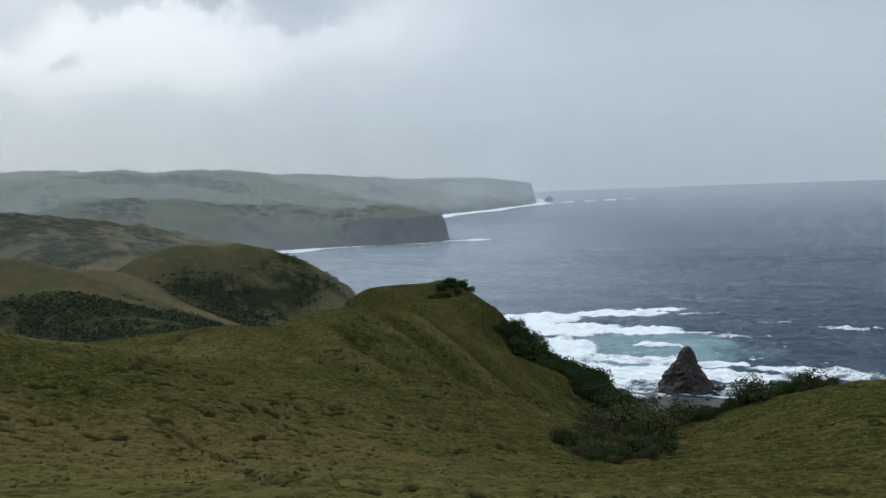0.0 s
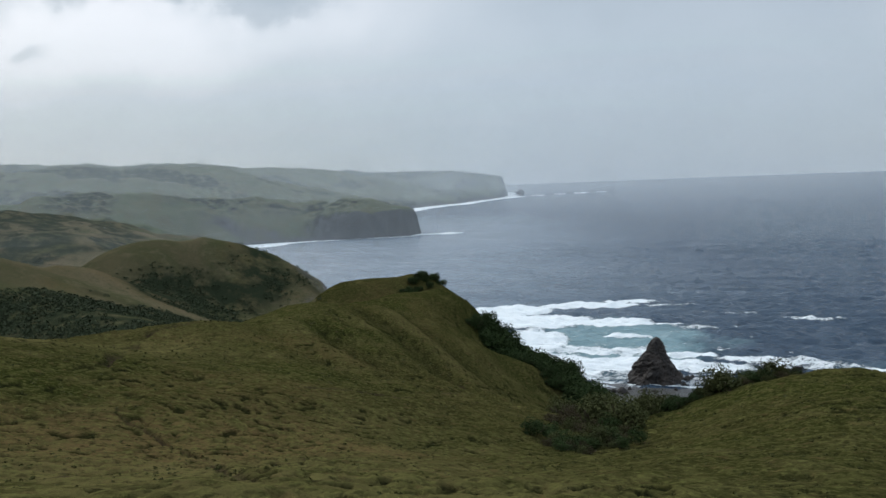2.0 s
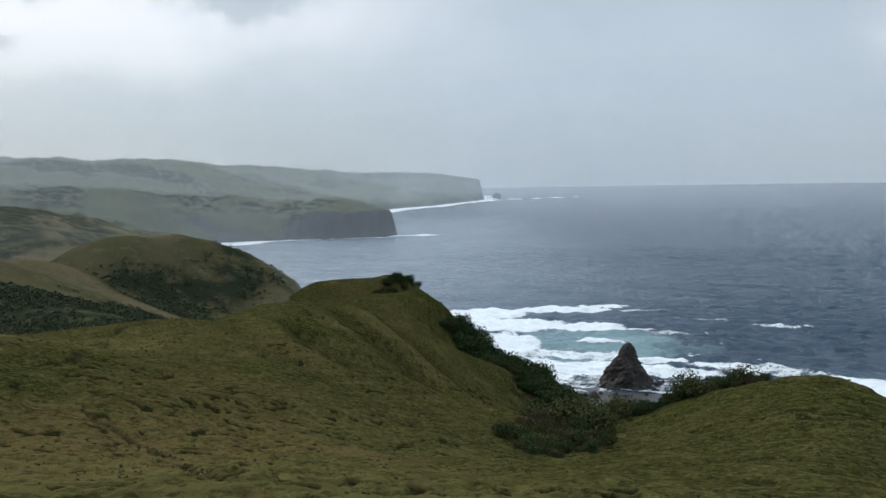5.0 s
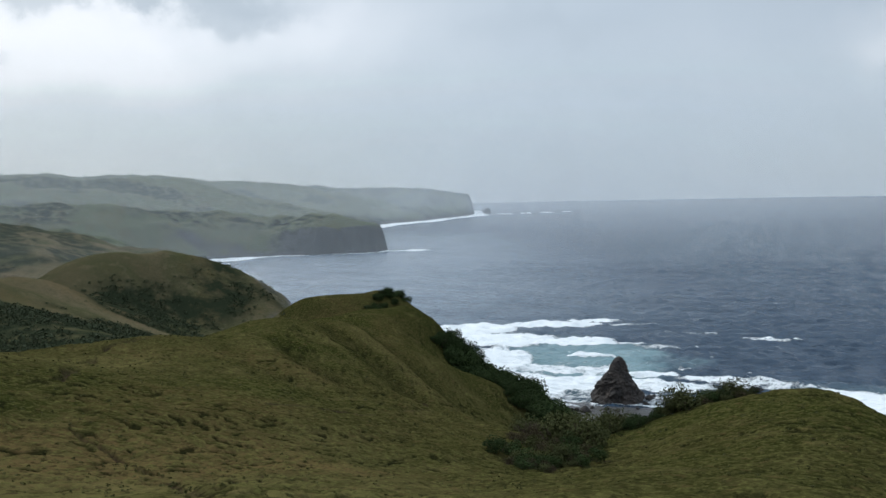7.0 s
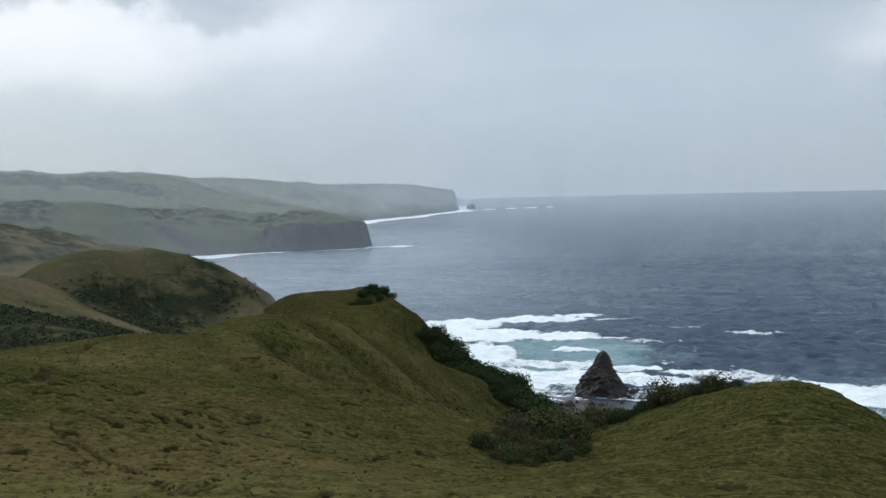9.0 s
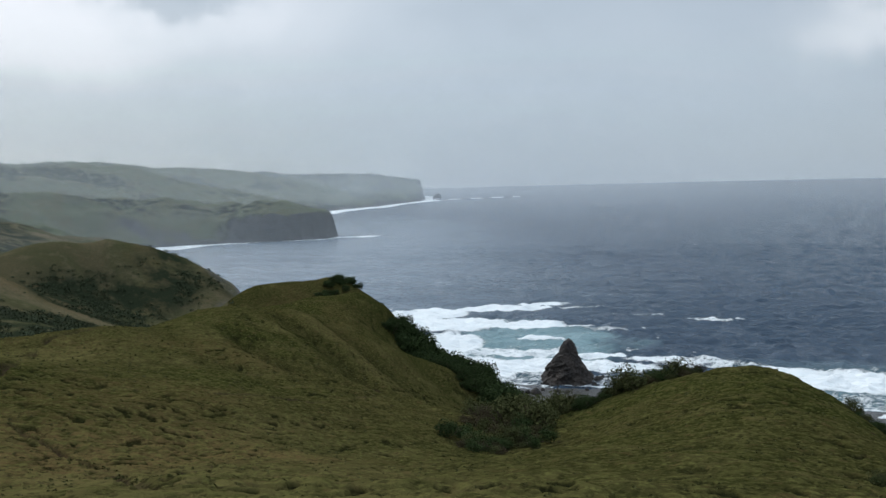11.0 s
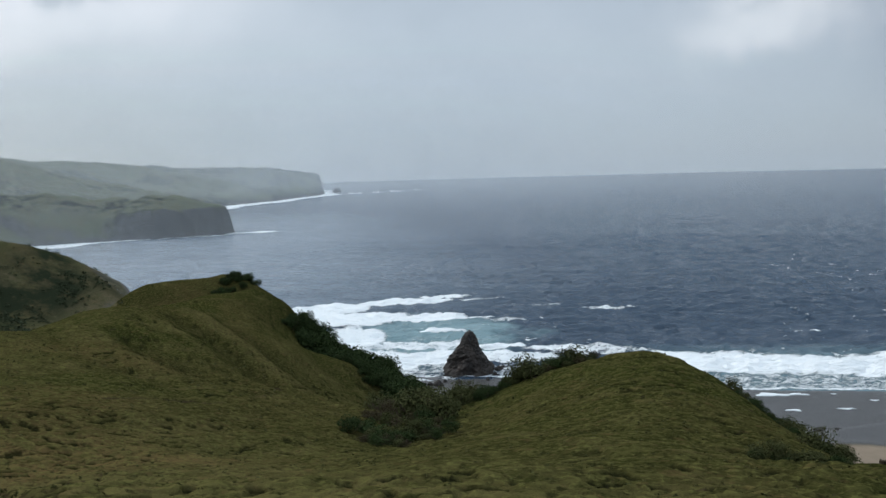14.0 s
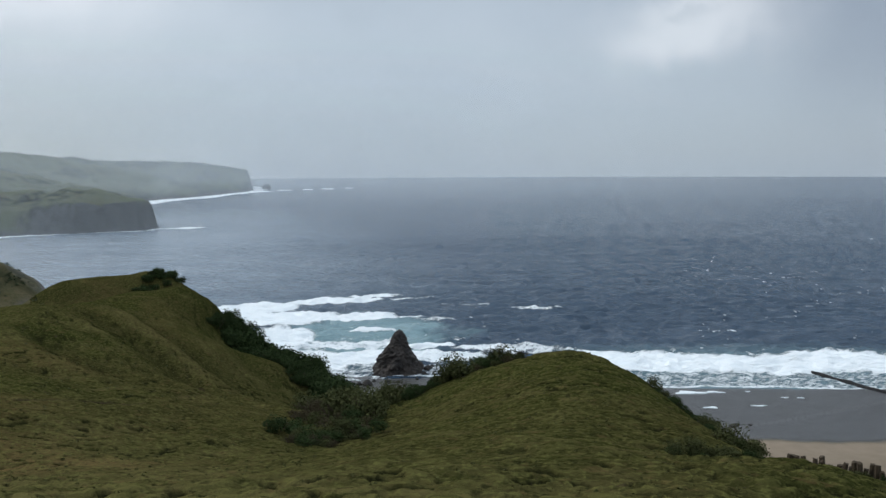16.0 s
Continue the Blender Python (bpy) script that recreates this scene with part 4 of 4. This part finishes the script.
def joined_thicket(line, count, jitter):
    """Bushes so close that no one could count them, as one mass of leaves and stems; the line gives how high the tops reach."""
    p = densify(line, 60)
    verts, faces, slots, at = [], [], [], 0
    for i in range(count):
        q = p[min(59, int((i + plant_rng.random()) / count * 60))]
        x, y = q[0] + plant_rng.gauss(0, jitter), q[1] + plant_rng.gauss(0, jitter)
        s = min(max((q[2] - height(x, y)) / 2.1, 0.6), 2.9) * plant_rng.uniform(0.78, 1.0)
        m = np.array(pose(x, y, height(x, y) - 0.15 * s, 0, 0, plant_rng.uniform(0, 360)) @ Matrix.Diagonal((s, s, s * plant_rng.uniform(0.8, 1.15), 1)))
        for slot, child in enumerate(plant_rng.choice(DARK_SHRUBS).children):
            me = child.data
            co = np.empty(len(me.vertices) * 3, np.float32)
            me.vertices.foreach_get("co", co)
            ix = np.empty(len(me.loops), np.int32)
            me.loops.foreach_get("vertex_index", ix)
            verts.append(co.reshape(-1, 3) @ m[:3, :3].T + m[:3, 3])
            faces.append(ix + at)
            slots.append(np.full(len(ix) // 4, 0 if "foliage" in child.name else 1, np.int32))
            at += len(me.vertices)
    v, f, k = np.concatenate(verts), np.concatenate(faces), np.concatenate(slots)
    me = bpy.data.meshes.new("spur_thicket")
    me.vertices.add(len(v))
    me.vertices.foreach_set("co", v.astype(np.float32).ravel())
    me.loops.add(len(f))
    me.loops.foreach_set("vertex_index", f.astype(np.int32))
    me.polygons.add(len(k))
    me.polygons.foreach_set("loop_start", np.arange(0, len(f), 4, dtype=np.int32))
    me.polygons.foreach_set("loop_total", np.full(len(k), 4, dtype=np.int32))
    me.materials.append(LEAF_DARK)
    me.materials.append(TWIG)
    me.polygons.foreach_set("material_index", k)
    me.update(calc_edges=True)
    return tagged(new("spur_thicket", me), "dense dark-green thicket along the edge of a grassy spur", "thicket", kind="stuff")


mixed = DARK_SHRUBS + OLIVE_SHRUBS
joined_thicket([(12.9, 150.5, 42.4), (15.8, 148.2, 40.8), (20.2, 143.6, 37.7), (23.7, 136, 36.2), (26.3, 128.3, 35.1), (28.3, 121.8, 34.4)], 110, 1.1)
joined_thicket([(10.6, 146.5, 42.4), (13.5, 146.5, 40.2), (17.0, 141, 38.0), (20.5, 133, 36.8), (24, 125.5, 34.6)], 60, 0.9)
thicket([(10, 60), (12, 56), (15, 57.5), (17.5, 62)], 14, 0.7, (0.45, 0.7), mixed + DRY_SHRUBS, "thicket in the gully")
thicket([(11, 62), (12.5, 59.5), (16, 62), (20, 70)], 34, 1.0, (0.95, 1.4), mixed + DRY_SHRUBS, "thicket in the gully")
thicket([(15, 68), (18, 80), (21, 95), (25, 108), (29, 114)], 54, 1.9, (1.2, 1.75), DRY_SHRUBS + OLIVE_SHRUBS + DARK_SHRUBS[:1], "thicket in the gully")
thicket([(19, 80), (23, 96), (28, 106)], 9, 1.6, (0.8, 1.25), BARE_SHRUBS, "bare bushes in the gully")
thicket([(21.5, 76), (24, 82), (28, 92)], 16, 1.3, (0.9, 1.3), mixed, "thicket in the gully")
thicket([(25, 78), (29, 80), (33, 80)], 24, 0.9, (0.85, 1.15), mixed, "thicket on the east spur")
thicket([(33, 80), (37, 80), (40.6, 78)], 40, 0.8, (1.0, 1.35), mixed + DRY_SHRUBS, "thicket on the east spur")
thicket([(43.3, 55.5), (42.6, 51), (41.2, 46.8), (39.4, 42.8), (36, 36.8), (33, 33)], 54, 0.6, (0.42, 0.66), mixed, "thicket on the east slope")
thicket([(20.9, 25.4), (22.2, 24.7), (23.2, 23.5), (23.8, 22.5)], 30, 0.25, (0.3, 0.46), mixed, "low bushes on the east edge")
thicket([(-3.8, 194), (-1, 195.5), (2, 199), (4, 202), (6.5, 202.5)], 26, 0.8, (1.1, 1.75), DARK_SHRUBS, "bushes on the far knoll")


# ---- old fence stumps and scrub along the east edge ----
def fence_post(seed):
    rnd = random.Random(seed)
    n, sides = 7, 7
    tall, radius = rnd.uniform(0.6, 1.0), rnd.uniform(0.06, 0.12)
    verts, faces = [], []
    for i in range(n):
        t = i / (n - 1)
        for k in range(sides):
            a = k * 6.283 / sides
            r = radius * (1.15 - 0.3 * t) * rnd.uniform(0.85, 1.15)
            verts.append((r * math.cos(a) + 0.05 * math.sin(t * 3 + seed), r * math.sin(a), tall * t - 0.25 + (rnd.uniform(-0.05, 0.05) if i == n - 1 else 0)))
    for i in range(n - 1):
        for k in range(sides):
            faces.append((i * sides + k, i * sides + (k + 1) % sides, (i + 1) * sides + (k + 1) % sides, (i + 1) * sides + k))
    faces.append(tuple(range((n - 1) * sides, n * sides)))
    return raw_mesh("fence_post", verts, faces, TWIG)


post_meshes = [fence_post(i) for i in range(4)]
post_rng = random.Random(9)
for i in range(38):
    t = i / 37
    px, py = 24.3 + 0.5 * t + post_rng.gauss(0, 0.12), 22.3 - 5.6 * t + post_rng.gauss(0, 0.12)
    ob = new("fence_post", post_meshes[i % 4])
    ob.matrix_basis = pose(px, py, height(px, py), post_rng.gauss(0, 7), post_rng.gauss(0, 7), post_rng.uniform(0, 360))
    tagged(ob, "weathered dark wooden stump of an old fence", "fence post", "fence posts on the east edge")
thicket([(24.3, 22.3), (24.5, 19.5), (24.8, 16.7)], 30, 0.18, (0.16, 0.28), mixed + DRY_SHRUBS, "low scrub along the fence")

# ---- scrub in the folds of the farther hills, and the near grass ----
def leaf_cloud(name, centres, sizes, per, leaf, mat, label, category):
    """Many small plants as one mesh of loose leaf blades; a plant a centre."""
    g = np.random.default_rng(21)
    n = len(centres)
    v = g.normal(size=(n, per, 3))
    v[..., 2] = np.abs(v[..., 2]) * 0.8 + 0.1
    v /= np.linalg.norm(v, axis=2, keepdims=True)
    p = centres[:, None, :] + v * sizes[:, None, None] * g.uniform(0.55, 1.05, (n, per, 1))
    nrm = v + g.normal(0, 0.45, v.shape)
    nrm /= np.linalg.norm(nrm, axis=2, keepdims=True)
    t = np.cross(nrm, g.normal(size=v.shape))
    t /= np.linalg.norm(t, axis=2, keepdims=True)
    b = np.cross(nrm, t)
    s = (leaf * sizes[:, None, None]) * g.uniform(0.6, 1.3, (n, per, 1))
    quad = np.stack([p - t * s, p + b * s * 0.6, p + t * s, p - b * s * 0.6], 2).reshape(-1, 3)
    me = bpy.data.meshes.new(name)
    me.vertices.add(len(quad))
    me.vertices.foreach_set("co", quad.astype(np.float32).ravel())
    me.loops.add(len(quad))
    me.loops.foreach_set("vertex_index", np.arange(len(quad), dtype=np.int32))
    me.polygons.add(len(quad) // 4)
    me.polygons.foreach_set("loop_start", np.arange(0, len(quad), 4, dtype=np.int32))
    me.polygons.foreach_set("loop_total", np.full(len(quad) // 4, 4, dtype=np.int32))
    me.update(calc_edges=True)
    me.materials.append(mat)
    return tagged(new(name, me), label, category, kind="stuff")


pick = np.random.default_rng(4)
cand = np.where((LR > 150) & (LR < 470) & (steep < 0.9) & (LZ > 6) & (scrub > 0.5) & (np.degrees(np.arctan2(LX, LY)) > -38) & (LX < 40))[0]
weight = LR[cand] * scrub[cand] ** 2 * smooth(-0.25, 0.3, fbm(LX[cand], LY[cand], 14, 3)) * np.interp(LR[cand], [160, 300, 420, 764], [1.0, 1.0, 0.6, 0.7])
chosen = pick.choice(cand, min(14000, int((weight > 0).sum())), replace=False, p=weight / weight.sum())
size = pick.uniform(0.3, 1.05, len(chosen)) ** 1.2 * np.interp(LR[chosen], [150, 400, 900], [0.9, 1.2, 1.5])
sx, sy = LX[chosen] + pick.normal(0, 2.2, len(chosen)), LY[chosen] + pick.normal(0, 2.2, len(chosen))
leaf_cloud("hill_scrub", np.stack([sx, sy, land(sx, sy) - 0.1], 1), size, 15, 0.36, LEAF_SCRUB, "dark green scrub in the folds of the hills", "scrub")


def sedge_places():
    """Small dark sedge tufts and cattle-nibbled tussocks, thicker in drifts."""
    g = np.random.default_rng(8)
    n = 15000
    r = 14 * (160 / 14) ** (g.random(n) ** 0.6)
    a = np.radians(g.uniform(-38, 57, n))
    x, y = r * np.sin(a), r * np.cos(a)
    ok = (0.6 * fbm(x, y, 7, 3) + g.uniform(-0.5, 0.5, n) > 0.0)
    x, y = x[ok], y[ok]
    z = land(x, y)
    keep = z > 20
    return np.stack([x, y, z - 0.03], 1)[keep], g.uniform(0.035, 0.13, keep.sum()) * (0.7 + 1.0 * smooth(10, 110, np.hypot(x, y)[keep]))


sedge_at, sedge_size = sedge_places()


leaf_cloud("sedge_tufts", sedge_at, sedge_size, 9, 0.55, SEDGE, "small dark sedge tufts scattered over grazed grass", "grass")

# ---- scraps of foam left on the reef flat ----
foam_rng = random.Random(3)
for fx, fy, length, wide in ((153, 181, 9, 3), (160, 178.5, 6, 1.6), (149, 167, 4, 1.3), (163, 163, 4, 1.0), (176, 166, 2.2, 0.8), (180, 164, 2.0, 0.8), (186, 150, 3, 0.9), (170, 175, 1.5, 0.7)):
    bm = bmesh.new()
    n = 22
    top, foot = [], []
    for k in range(n):
        a = k * 6.283 / n
        q = 1 + 0.35 * math.sin(3 * a + fx) + foam_rng.uniform(-0.2, 0.2)
        u, v = math.cos(a) * length / 2 * q, math.sin(a) * wide / 2 * q
        x, y = fx + 0.917 * u + 0.40 * v, fy - 0.40 * u + 0.917 * v
        foot.append(bm.verts.new((x, y, 0.1)))
        top.append(bm.verts.new((fx + (x - fx) * 0.9, fy + (y - fy) * 0.9, 0.36)))
    bm.faces.new(top)
    for k in range(n):
        bm.faces.new((foot[k], foot[(k + 1) % n], top[(k + 1) % n], top[k]))
    me = bpy.data.meshes.new("foam_patch")
    bm.to_mesh(me)
    bm.free()
    me.materials.append(FOAM)
    tagged(new("foam_patch", me), "scrap of white sea foam on the wet reef", "sea foam", "foam scraps on the reef")
